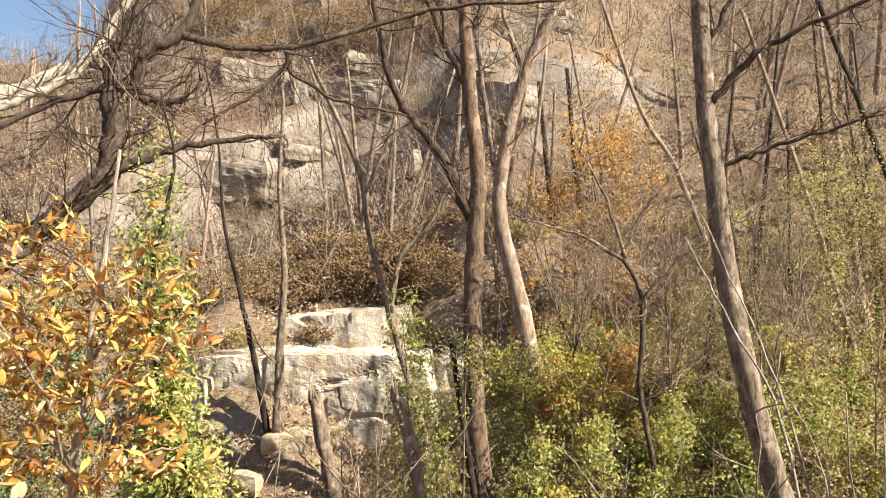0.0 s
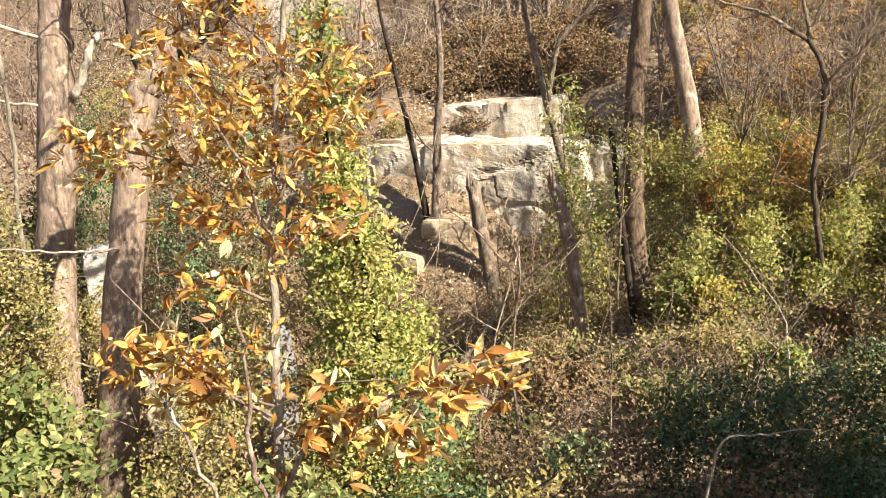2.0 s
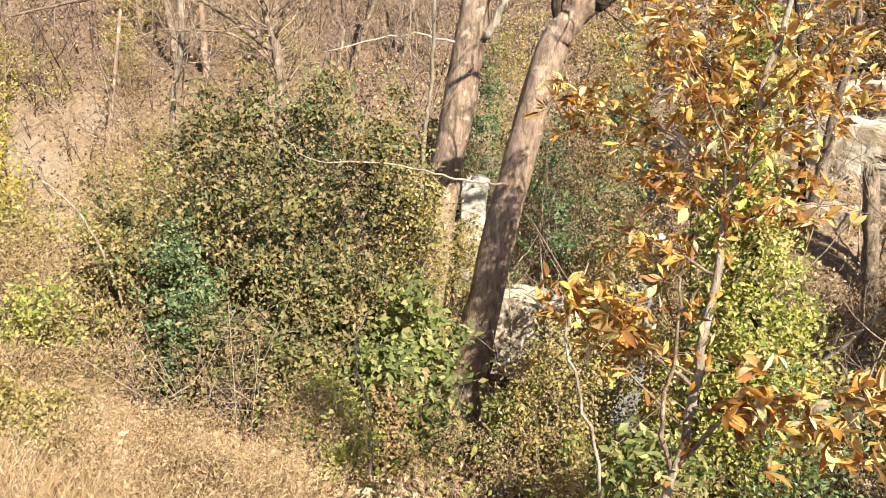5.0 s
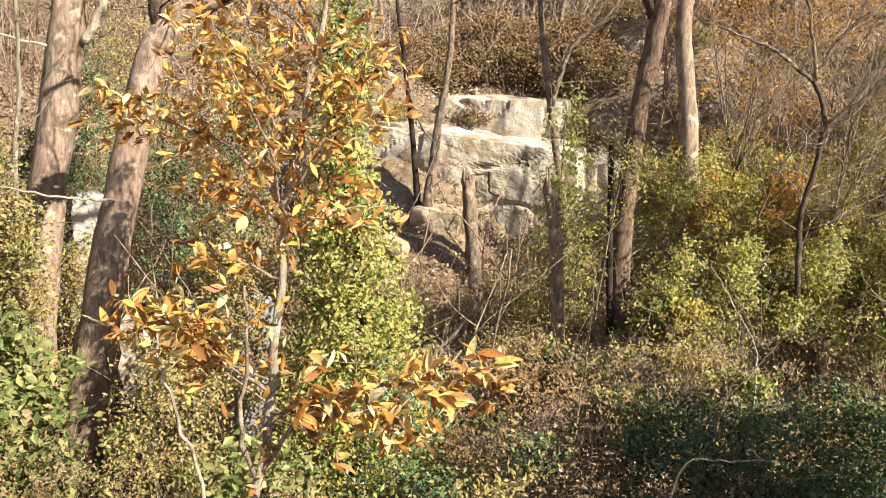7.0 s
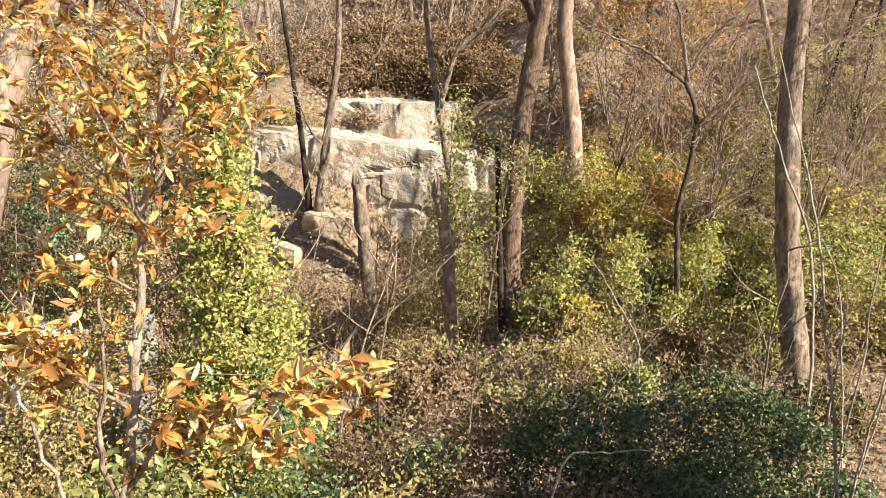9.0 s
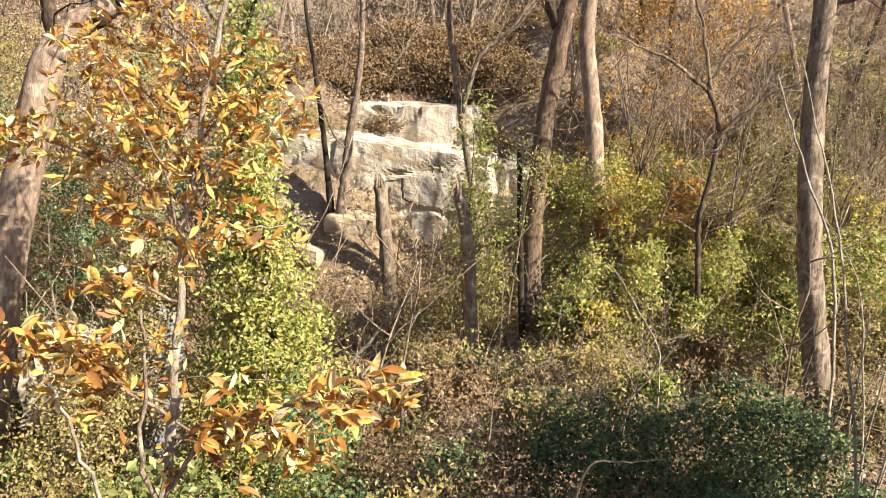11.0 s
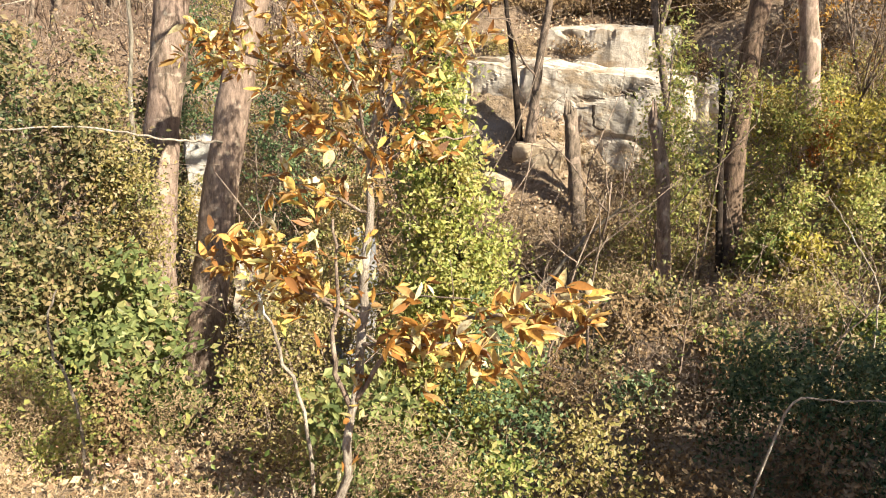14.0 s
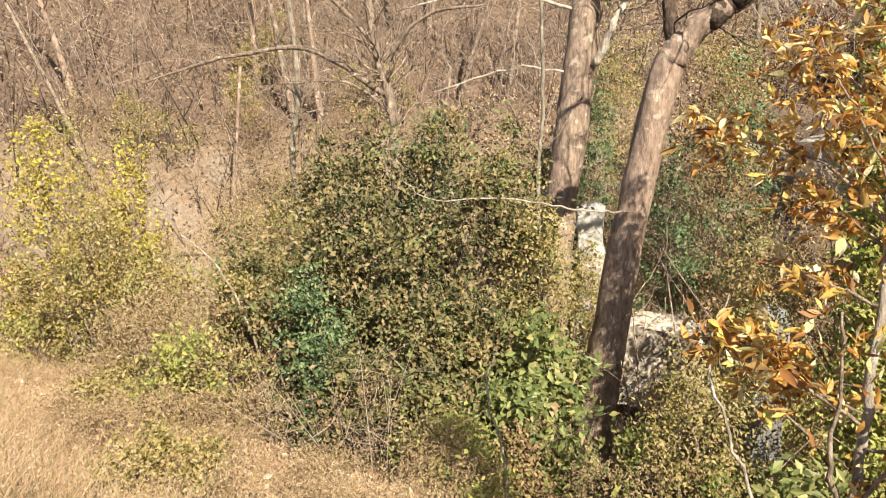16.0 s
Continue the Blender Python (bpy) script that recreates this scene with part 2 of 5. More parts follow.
DRY_GRASS = leaf_material("dry_grass", [(0, (0.34, 0.32, 0.1)), (0.2, (0.48, 0.28, 0.18)), (0.55, (0.61, 0.43, 0.29)), (0.85, (0.67, 0.51, 0.35)), (1, (0.72, 0.61, 0.45))], 0.35, 0.8)
DRY_STEM = leaf_material("dry_stems", [(0, (0.1, 0.072, 0.06)), (0.5, (0.28, 0.21, 0.175)), (1, (0.46, 0.365, 0.31))], 0.0, 0.9)
CHESTNUT_COLOURS = [(0, (0.15, 0.07, 0.03)), (0.1, (0.28, 0.12, 0.04)), (0.24, (0.46, 0.21, 0.05)), (0.4, (0.58, 0.33, 0.08)), (0.5, (0.42, 0.26, 0.12)), (0.62, (0.64, 0.44, 0.11)), (0.8, (0.68, 0.53, 0.2)), (0.92, (0.76, 0.68, 0.48)), (1, (0.52, 0.5, 0.12))]
CHESTNUT = big_leaf_material("chestnut_leaves", CHESTNUT_COLOURS)
CHESTNUT_MASS = big_leaf_material("chestnut_leaf_mass", CHESTNUT_COLOURS, True)

# ---- shapes ----
rng = np.random.default_rng(11)


def smooth(a, b, x):
    u = np.clip((x - a) / (b - a), 0, 1)
    return u * u * (3 - 2 * u)


def ground_height(x, y):
    """The bank under the camera, the gully, and the hill that rises round it."""
    x, y = np.asarray(x, float), np.asarray(y, float)
    yy = np.maximum(y, -6)
    bank = 1.2 - 0.36 * yy - 0.02 * yy * np.abs(yy) + 0.1 * np.clip(x, -14, 0) * smooth(0.2, 1.6, y)
    floor = -1.12 + 0.33 * np.clip(x, -6.5, 0.5) + 0.1 * np.clip(x - 0.5, 0, 9) + 0.2 * np.clip(y - 8.5, 0, 12) * smooth(-1, 2, x)
    k = 0.5
    z = k * np.logaddexp(bank / k, floor / k)
    z = z + 2.05 * smooth(13.0, 16.3, y) * smooth(-7.5, -5, x) * (1 - smooth(-3.2, -0.8, x)) * (1 - smooth(17, 20, y))     # earth bank below the outcrop
    z = np.minimum(z, 1.5 + 0 * z)
    r = np.hypot(x - 2, y + 2)
    ahead = smooth(-12, 2, y + 0.3 * np.abs(x))
    rise = 3.0 * smooth(17.6, 22.5, r) * (1 - 0.75 * smooth(-0.5, 3, x)) + 0.47 * np.maximum(r - 19.5, 0) + 0.1 * np.maximum(x, 0) * smooth(18, 26, r)
    rise += 3.2 * smooth(27.5, 30.5, r + 1.2 * np.sin(x * 0.5)) * smooth(-16, -9, x) * (1 - smooth(4, 10, x))
    rise += 0.5 * np.maximum(r - 31, 0) * smooth(-0.46, -0.34, x / np.maximum(y, 1)) * (y > 0)
    rise = np.minimum(rise, 15.5 + 0.08 * np.maximum(r - 19.5, 0) + 40 * smooth(-0.46, -0.34, x / np.maximum(y, 1)))
    return z + rise * ahead


def gz(x, y):
    return float(ground_height(x, y))


def quick_mesh(name, v, f, material=None, smooth_faces=False):
    me = bpy.data.meshes.new(name)
    me.from_pydata(v.tolist() if hasattr(v, "tolist") else v, [], f.tolist() if hasattr(f, "tolist") else f)
    if material:
        me.materials.append(material)
    if smooth_faces:
        me.polygons.foreach_set("use_smooth", np.ones(len(me.polygons), bool))
    me.update()
    return me


def part(name, me, parent, label="", kind=""):
    ob = new(name, me)
    ob.parent = parent
    return tagged(ob, label, kind=kind)


def thing(name, x, y, z, label, category, group="", kind=""):
    ob = new(name)
    ob.matrix_world = pose(x, y, z)
    return tagged(ob, label, category, group, kind)


class Wood:
    """Gathers tubes into one mesh."""

    def __init__(self):
        self.v, self.f, self.n = [], [], 0

    def tube(self, pts, radii, sides=6, rough=0.0, seed=0):
        pts = np.asarray(pts, float)
        n = len(pts)
        radii = np.broadcast_to(radii, (n,)) if np.ndim(radii) == 0 else np.asarray(radii)
        t = np.gradient(pts, axis=0)
        t /= np.linalg.norm(t, axis=1, keepdims=True) + 1e-9
        a = np.cross(t, np.where(np.abs(t[:, 2:3]) > 0.9, (1.0, 0, 0), (0, 0, 1.0)))
        a /= np.linalg.norm(a, axis=1, keepdims=True) + 1e-9
        for i in range(1, n):      # keep the rings from twisting
            a[i] = a[i - 1] - t[i] * np.dot(a[i - 1], t[i])
            a[i] /= np.linalg.norm(a[i]) + 1e-9
        b = np.cross(t, a)
        ang = np.linspace(0, 2 * np.pi, sides, endpoint=False)
        rr = radii[:, None] * np.ones(sides)
        if rough:
            g = np.random.default_rng(seed)
            lump = g.normal(0, 1, (n, sides))
            lump = (lump + np.roll(lump, 1, 0) + np.roll(lump, 1, 1)) / 1.7
            rr = rr * (1 + rough * lump)
        ring = pts[:, None] + rr[..., None] * (np.cos(ang)[None, :, None] * a[:, None] + np.sin(ang)[None, :, None] * b[:, None])
        self.v.append(ring.reshape(-1, 3))
        i, j = np.meshgrid(np.arange(n - 1), np.arange(sides), indexing="ij")
        k = (j + 1) % sides
        q = np.stack([i * sides + j, i * sides + k, (i + 1) * sides + k, (i + 1) * sides + j], -1).reshape(-1, 4) + self.n
        self.f += q.tolist()
        self.f.append([self.n + (n - 1) * sides + s for s in range(sides)])
        self.f.append([self.n + s for s in range(sides)][::-1])
        self.n += n * sides

    def mesh(self, name, material, origin=(0, 0, 0)):
        return quick_mesh(name, np.concatenate(self.v) - np.asarray(origin), self.f, material, True)


def spline(pts, per=6):
    """A smooth line through a few bends."""
    p = np.asarray(pts, float)
    p = np.vstack([2 * p[0] - p[1], p, 2 * p[-1] - p[-2]])
    out = []
    for i in range(1, len(p) - 2):
        for u in np.linspace(0, 1, per, endpoint=False):
            a, b, c, d = p[i - 1 : i + 3]
            out.append(0.5 * (2 * b + (c - a) * u + (2 * a - 5 * b + 4 * c - d) * u * u + (3 * b - a - 3 * c + d) * u**3))
    out.append(p[-2])
    return np.array(out)


def limb(wood, pts, r0, r1, sides=7, rough=0.06, wobble=0.015, seed=0):
    line = spline(pts)
    g = np.random.default_rng(seed)
    line[1:-1] += g.normal(0, wobble, (len(line) - 2, 3))
    wood.tube(line, np.linspace(r0, r1, len(line)), sides, rough, seed)
    return line


def grow(wood, p, d, length, r, level, g, tips, droop=0.0, spread=0.7, sides=5):
    """A crooked branch that forks into thinner ones."""
    n = 5 if level else 4
    pts, q, w = [np.array(p, float)], np.array(p, float), np.array(d, float)
    for i in range(n):
        w = w + g.normal(0, 0.16, 3) + np.array((0, 0, 0.05 - droop))
        w /= np.linalg.norm(w)
        q = q + w * length / n
        pts.append(q.copy())
    wood.tube(pts, np.linspace(r, r * 0.45, n + 1), sides if level > 1 else 4 if level else 3)
    if level <= 0:
        tips.append((pts[-1], w))
        tips.append((pts[-3], w))
        return
    for i in range(2 if level < 2 else 3):
        k = int(g.integers(2, n + 1))
        side = g.normal(0, 1, 3)
        side -= w * np.dot(side, w)
        side /= np.linalg.norm(side) + 1e-9
        nd = w + spread * side
        grow(wood, pts[k], nd / np.linalg.norm(nd), length * g.uniform(0.45, 0.75), r * 0.5, level - 1, g, tips, droop, spread, sides)
    grow(wood, pts[-1], w, length * 0.6, r * 0.45, level - 1, g, tips, droop, spread, sides)


def leaf_cloud(pos, size, g, up=0.5, slim=0.55, fold=0.25):
    """Small folded leaves at the given places."""
    pos = np.asarray(pos)
    n = len(pos)
    d = g.normal(0, 1, (n, 3))
    d[:, 2] -= 0.2
    d /= np.linalg.norm(d, axis=1, keepdims=True)
    nor = g.normal(0, 1, (n, 3)) * (1 - up) + np.array((0.6, -0.42, 0.68)) * up
    s = np.cross(d, nor)
    s /= np.linalg.norm(s, axis=1, keepdims=True) + 1e-9
    u = np.cross(s, d)
    ln = (size * g.uniform(0.55, 1.35, n))[:, None]
    v = np.stack([pos, pos + d * ln * 0.45 + s * ln * slim * 0.5 + u * ln * fold * 0.4, pos + d * ln, pos + d * ln * 0.45 - s * ln * slim * 0.5 + u * ln * fold * 0.4], 1).reshape(-1, 3)
    i = np.arange(n)[:, None] * 4
    f = np.concatenate([i + np.array([[0, 1, 2]]), i + np.array([[0, 2, 3]])])
    return v, f


def lump(u, g, n_lumps=9, strength=0.35):
    """An uneven outline: how far foliage reaches along each direction."""
    c = g.normal(0, 1, (n_lumps, 3))
    c /= np.linalg.norm(c, axis=1, keepdims=True)
    reach = np.max(np.clip(u @ c.T, 0, 1) ** 6, axis=1)
    return 0.62 + strength * reach + 0.04 * g.normal(0, 1, len(u))


def shrub(name, x, y, top, w, leaf, size, label, seed, category="shrub", group="undergrowth", dense=1.0, foot=None):
    """A shrub: stems from the ground and foliage in uneven clumps with gaps; w is its half width."""
    g = np.random.default_rng(seed)
    z = gz(x, y) if foot is None else foot
    h = max(top - z, 0.35)
    ob = thing(name, x, y, z, label, category, group)
    for i in range(3 if leaf is LEAF_TAN else 5):
        a = g.uniform(0, 2 * np.pi)
        lean = g.uniform(0.1, 0.8) * w / max(h, 0.3)
        d = np.array((math.cos(a) * lean, math.sin(a) * lean, 1.0))
        d /= np.linalg.norm(d)
        wood = Wood()
        grow(wood, (g.normal(0, 0.12 * w), g.normal(0, 0.12 * w), -0.06), d, h * g.uniform(0.35, 0.5), 0.004 + 0.003 * h, 2 if w > 0.5 else 1, g, [], 0.03, 0.9)
        part("stem", wood.mesh("stem", TWIG), ob)
    clump = 44 if leaf in (LEAF_BROAD, LEAF_DARK) else 30
    n = int(np.clip(4300 * w * h * dense * (0.06 / size) ** 1.3, 900, 15000)) // clump
    t = g.uniform(0.04, 1.0, n) ** 0.85
    a = g.uniform(0, 2 * np.pi, n)
    prof = np.sqrt(np.clip(1 - ((t - 0.42) / 0.6) ** 2, 0.03, 1))
    wav = np.array([noise.noise((math.cos(q) * 1.3 + seed, math.sin(q) * 1.3, u * 2.6 * h / w * 0.6)) for q, u in zip(a, t)])
    r = w * prof * (0.8 + 0.75 * wav) * g.uniform(0.35, 1.0, n) ** 0.4
    c = np.stack([np.cos(a) * r, np.sin(a) * r, t * h * (0.93 + 0.3 * wav)], 1)
    c = c[(wav > -0.18) | (g.random(n) < 0.2)]
    sp = g.uniform(0.06, 0.15, (len(c), 1, 1)) * (0.55 + 0.8 * w)
    pos = (c[:, None] + g.normal(0, 1, (len(c), clump, 3)) * sp * np.array((1, 1, 0.65))).reshape(-1, 3)
    # long shoots that break the outline
    m = int(8 + 8 * w)
    a, e = g.uniform(0, 2 * np.pi, m), g.uniform(0.15, 1.3, m)
    way = np.stack([np.cos(a) * np.cos(e), np.sin(a) * np.cos(e), np.sin(e)], 1)
    u = np.linspace(0.5, 1.0, 26)[None, :, None]
    reach = np.array((w, w, h * 0.62)) * g.uniform(0.9, 1.35, (m, 1))
    shoot = np.array((0, 0, h * 0.4)) + way[:, None] * reach[:, None] * u
    shoot[:, :, 2] -= (0.25 * h * (u[..., 0] - 0.5) ** 2)
    shoot = shoot + g.normal(0, 0.035, shoot.shape)
    pos = np.vstack([pos, shoot.reshape(-1, 3)])
    pos = pos[pos[:, 2] > 0.02]
    v, f = leaf_cloud(pos, size, g, up=0.7, slim=0.26 if leaf is LEAF_TAN else 0.55)
    part("foliage", quick_mesh("foliage", v, f, leaf), ob, kind="stuff")
    # withered leaves inside
    k = g.integers(0, len(pos), len(pos) // (30 if leaf is LEAF_DARK else 14 if leaf in (LEAF_BROAD, LEAF_MAPLE, LEAF_IVY) else 11))
    inner = pos[k] * np.array((0.8, 0.8, 0.85)) + g.normal(0, 0.05, (len(k), 3))
    v, f = leaf_cloud(inner[inner[:, 2] > 0.02], size * 0.9, g, up=0.4)
    part("dry_foliage", quick_mesh("dry_foliage", v, f, LEAF_TAN if leaf not in (LEAF_BROAD, LEAF_DARK, LEAF_BROWN) else LEAF_BROWN), ob, kind="stuff")
    return ob


# ---- ground ----
def build_ground():
    def axis(inner, outer, step, far):
        a = list(np.arange(-inner, inner + 1e-6, step))
        k, s = inner, step
        while k < far:
            s *= 1.22
            k += s
            a = [-k] + a + [k]
        return np.array(a)
    xs, ys = axis(26, 0, 0.32, 900), axis(22, 0, 0.32, 900) + 18
    X, Y = np.meshgrid(xs, ys)
    Z = ground_height(X, Y)
    flat = np.array([noise.noise((float(a) * 0.7, float(b) * 0.7, 3.1)) + 0.5 * noise.noise((float(a) * 2.1, float(b) * 2.1, 7.7)) for a, b in zip(X.ravel(), Y.ravel())]).reshape(X.shape)
    Z = Z + flat * np.where(np.hypot(X, Y) > 16, 0.45, 0.1)
    n, m = X.shape
    i, j = np.meshgrid(np.arange(n - 1), np.arange(m - 1), indexing="ij")
    f = np.stack([i * m + j, i * m + j + 1, (i + 1) * m + j + 1, (i + 1) * m + j], -1).reshape(-1, 4)
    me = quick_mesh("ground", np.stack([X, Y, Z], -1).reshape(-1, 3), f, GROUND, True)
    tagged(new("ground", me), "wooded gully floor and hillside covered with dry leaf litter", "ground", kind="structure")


build_ground()


def rock(name, x, y, z, sx, sy, sz, turn, seed, material, label, tilt=0.0, cuts=26, group="rocks", craggy=0.13):
    """A weathered block with broken ledges and cracks."""
    g = np.random.default_rng(seed)
    bm = bmesh.new()
    bmesh.ops.create_cube(bm, size=1)
    bmesh.ops.subdivide_edges(bm, edges=bm.edges[:], cuts=cuts, use_grid_fill=True)
    o = Vector(g.uniform(-50, 50, 3))
    for v in bm.verts:
        p = v.co.copy()
        p = p * 0.75 + p.normalized() * 0.5 * 0.3
        p = Vector((p.x * sx, p.y * sy, (p.z + 0.5 + tilt * p.x) * sz))
        q = p + o
        d = noise.fractal(q * 0.9, 0.9, 2.1, 5) * craggy * min(sx, sz) * 0.8
        ledge = (abs(noise.noise(Vector((q.x * 0.5, q.y * 0.5, q.z * 2.4)))) - 0.25) * craggy * 0.8
        crack = -0.09 * max(0, 1 - abs(noise.noise(q * 1.1 + Vector((9, 3, 1)))) * 9)
        n = v.co.normalized()
        v.co = p + n * (d + ledge + crack)
    me = bpy.data.meshes.new(name)
    bm.to_mesh(me)
    bm.free()
    me.materials.append(material)
    ob = new(name, me)
    ob.matrix_world = pose(x, y, z, 0, 0, turn)
    return tagged(ob, label, "rock", group)


outcrop = thing("rock_outcrop", -2.6, 17.4, gz(-2.6, 17.4), "pale cream limestone outcrop broken into blocks, streaked with dark stains", "rock", "rocks")
for x, y, z, sx, sy, sz, turn, seed, tilt in (
        (-2.9, 17.4, -1.5, 5.2, 2.5, 2.72, -5, 3, 0.02), (-2.3, 18.1, 0.7, 2.7, 2.0, 1.3, -4, 4, 0.12), (-5.6, 16.7, -1.5, 1.5, 1.6, 2.3, -10, 6, 0.0),
        (-0.35, 17.6, -1.6, 1.7, 1.9, 2.7, -12, 7, -0.12), (-4.2, 17.2, 0.6, 1.6, 1.5, 0.7, -6, 12, 0.1),
        (-3.1, 15.5, -0.75, 1.0, 0.6, 0.5, -10, 9, 0.1), (-2.6, 15.9, -0.9, 0.8, 0.6, 0.7, -12, 10, 0.0), (-3.9, 15.0, -1.25, 0.7, 0.5, 0.4, -20, 11, 0.0)):
    b = rock("block", x, y, z, sx, sy, sz, turn, seed, ROCK_EARTH if seed in (9, 10, 11) else ROCK_PALE, "", tilt, 56 if sx > 4 else 30, craggy=0.05 if seed < 9 or seed == 12 else 0.22)
    for key in ("label", "category", "group"):
        if key in b:
            del b[key]
    b.parent = outcrop
    b.matrix_parent_inverse = outcrop.matrix_world.inverted()
rock("boulder", -6.4, 10.8, -3.0, 1.3, 0.9, 1.5, 10, 6, ROCK_PALE, "pale limestone boulder in the gully behind tree trunks", 0.0, 22)
rock("boulder", -7.98, 11.05, -2.7, 0.5, 0.4, 2.85, 30, 7, ROCK_WHITE, "narrow upright white limestone slab between two trunks", 0.0, 20)
rock("boulder", -3.65, 7.85, -2.0, 0.42, 0.36, 2.05, 40, 9, ROCK_SLATE, "bluish grey weathered boulder among shrubs", 0.0, 20)
for i in range(18):
    cx, cy = rng.uniform(-8, 6), rng.uniform(24, 34)
    s = rng.uniform(0.6, 1.5)
    rock("cliff_rock", cx, cy, gz(cx, cy) - 0.6 * s, s * 2.2, s, s * rng.uniform(0.8, 1.0), rng.uniform(-40, 40), 100 + i, ROCK_GREY, "grey limestone crag on the steep bare hillside", rng.uniform(-0.2, 0.2), 14, "hillside crags", 0.16)

# ---- trees ----


def tree(name, trunk, r0, r1, material, label, limbs=(), seed=0, twig_level=2, twig_len=0.9, group="trees", flare=1.35, leaf=None, leaf_size=0.05, per_tip=6, category="tree", trunk_twigs=0, limb_material=None, twig=TWIG):
    """A tree by the bends of its trunk and main limbs, with forked twigs on them."""
    g = np.random.default_rng(seed)
    base = np.array(trunk[0], float)
    foot = gz(base[0], base[1])
    if base[2] > foot:
        step = np.array(trunk[1]) - base
        base_at = base - step / max(step[2], 0.1) * (base[2] - foot + 0.15)
        foot = gz(base_at[0], base_at[1])
        base_at[2] = foot - 0.15
        trunk = [tuple(base_at), *trunk]
    o = np.array(trunk[0], float)
    ob = thing(name, *o, label, category, group)
    w = Wood()
    line = spline(trunk, 8)
    line[1:] += g.normal(0, 0.0035, (len(line) - 1, 3))
    rad = np.linspace(r0, r1, len(line))
    along = np.linspace(0, 1, len(line))
    rad = rad * (1 + (flare - 1) * np.exp(-along * 14))
    w.tube(line, rad, 14, 0.045, seed)
    part("trunk", w.mesh("trunk", material, o), ob)
    tips, tw = [], Wood()
    for pts, a, b in limbs:
        lw = Wood()
        ll = limb(lw, pts, a, b, 8, 0.06, 0.012, seed + len(tips))
        part("limb", lw.mesh("limb", limb_material or material, o), ob)
        if twig_level >= 0:
            for i in range(len(ll)):
                if g.random() < 0.75:
                    d = np.gradient(ll, axis=0)[i]
                    d = d / (np.linalg.norm(d) + 1e-9) + 0.9 * g.normal(0, 1, 3) * (1, 1, 0.8)
                    d /= np.linalg.norm(d)
                    grow(tw, ll[i], d, twig_len * g.uniform(0.5, 1.0), min(max(0.007, b * 0.4), 0.014), min(twig_level, 2), g, tips)
    for i in range(trunk_twigs):
        k = int(g.integers(len(line) // 3, len(line)))
        d = np.array((g.normal(), g.normal(), 0.5))
        grow(tw, line[k], d / np.linalg.norm(d), twig_len * g.uniform(0.5, 1.1), max(0.008, rad[k] * 0.25), twig_level, g, tips)
    if tw.n:
        part("spray", tw.mesh("spray", twig, o), ob, kind="stuff")
    if leaf is not None and tips:
        c = np.repeat(np.array([t[0] for t in tips]), per_tip, 0)
        c = c + g.normal(0, leaf_size * 2.2, c.shape)
        v, f = leaf_cloud(c - o, leaf_size, g)
        part("crown", quick_mesh("crown", v, f, leaf), ob, kind="stuff")
    return ob


# limbs and twigs take darker bark than the trunk, shade included in its colour
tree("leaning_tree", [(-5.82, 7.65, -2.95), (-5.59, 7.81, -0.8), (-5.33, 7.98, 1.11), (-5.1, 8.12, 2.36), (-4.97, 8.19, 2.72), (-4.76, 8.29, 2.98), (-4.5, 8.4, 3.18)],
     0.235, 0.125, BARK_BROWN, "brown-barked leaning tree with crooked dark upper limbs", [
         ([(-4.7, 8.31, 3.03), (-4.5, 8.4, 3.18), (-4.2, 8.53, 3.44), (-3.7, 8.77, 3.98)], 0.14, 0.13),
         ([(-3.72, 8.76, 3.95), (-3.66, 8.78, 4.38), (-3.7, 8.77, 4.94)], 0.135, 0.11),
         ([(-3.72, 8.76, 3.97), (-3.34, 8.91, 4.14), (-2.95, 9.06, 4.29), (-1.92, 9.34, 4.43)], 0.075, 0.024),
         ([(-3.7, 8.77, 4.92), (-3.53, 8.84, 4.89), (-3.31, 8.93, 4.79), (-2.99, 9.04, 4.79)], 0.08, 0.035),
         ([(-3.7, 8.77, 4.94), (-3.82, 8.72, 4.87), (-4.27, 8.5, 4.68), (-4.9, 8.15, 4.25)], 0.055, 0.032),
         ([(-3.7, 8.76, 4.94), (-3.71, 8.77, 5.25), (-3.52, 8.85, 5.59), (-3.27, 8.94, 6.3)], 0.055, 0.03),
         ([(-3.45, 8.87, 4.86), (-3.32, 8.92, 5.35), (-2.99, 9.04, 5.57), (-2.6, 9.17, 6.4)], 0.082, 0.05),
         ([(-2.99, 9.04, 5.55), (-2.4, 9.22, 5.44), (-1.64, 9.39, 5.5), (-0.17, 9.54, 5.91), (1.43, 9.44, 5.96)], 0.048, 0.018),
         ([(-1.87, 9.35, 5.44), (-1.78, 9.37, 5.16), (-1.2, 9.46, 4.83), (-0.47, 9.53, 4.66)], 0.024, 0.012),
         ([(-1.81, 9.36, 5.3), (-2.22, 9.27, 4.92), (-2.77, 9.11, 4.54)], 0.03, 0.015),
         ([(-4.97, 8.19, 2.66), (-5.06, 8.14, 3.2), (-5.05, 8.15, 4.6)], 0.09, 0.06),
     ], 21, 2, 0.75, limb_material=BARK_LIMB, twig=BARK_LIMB)
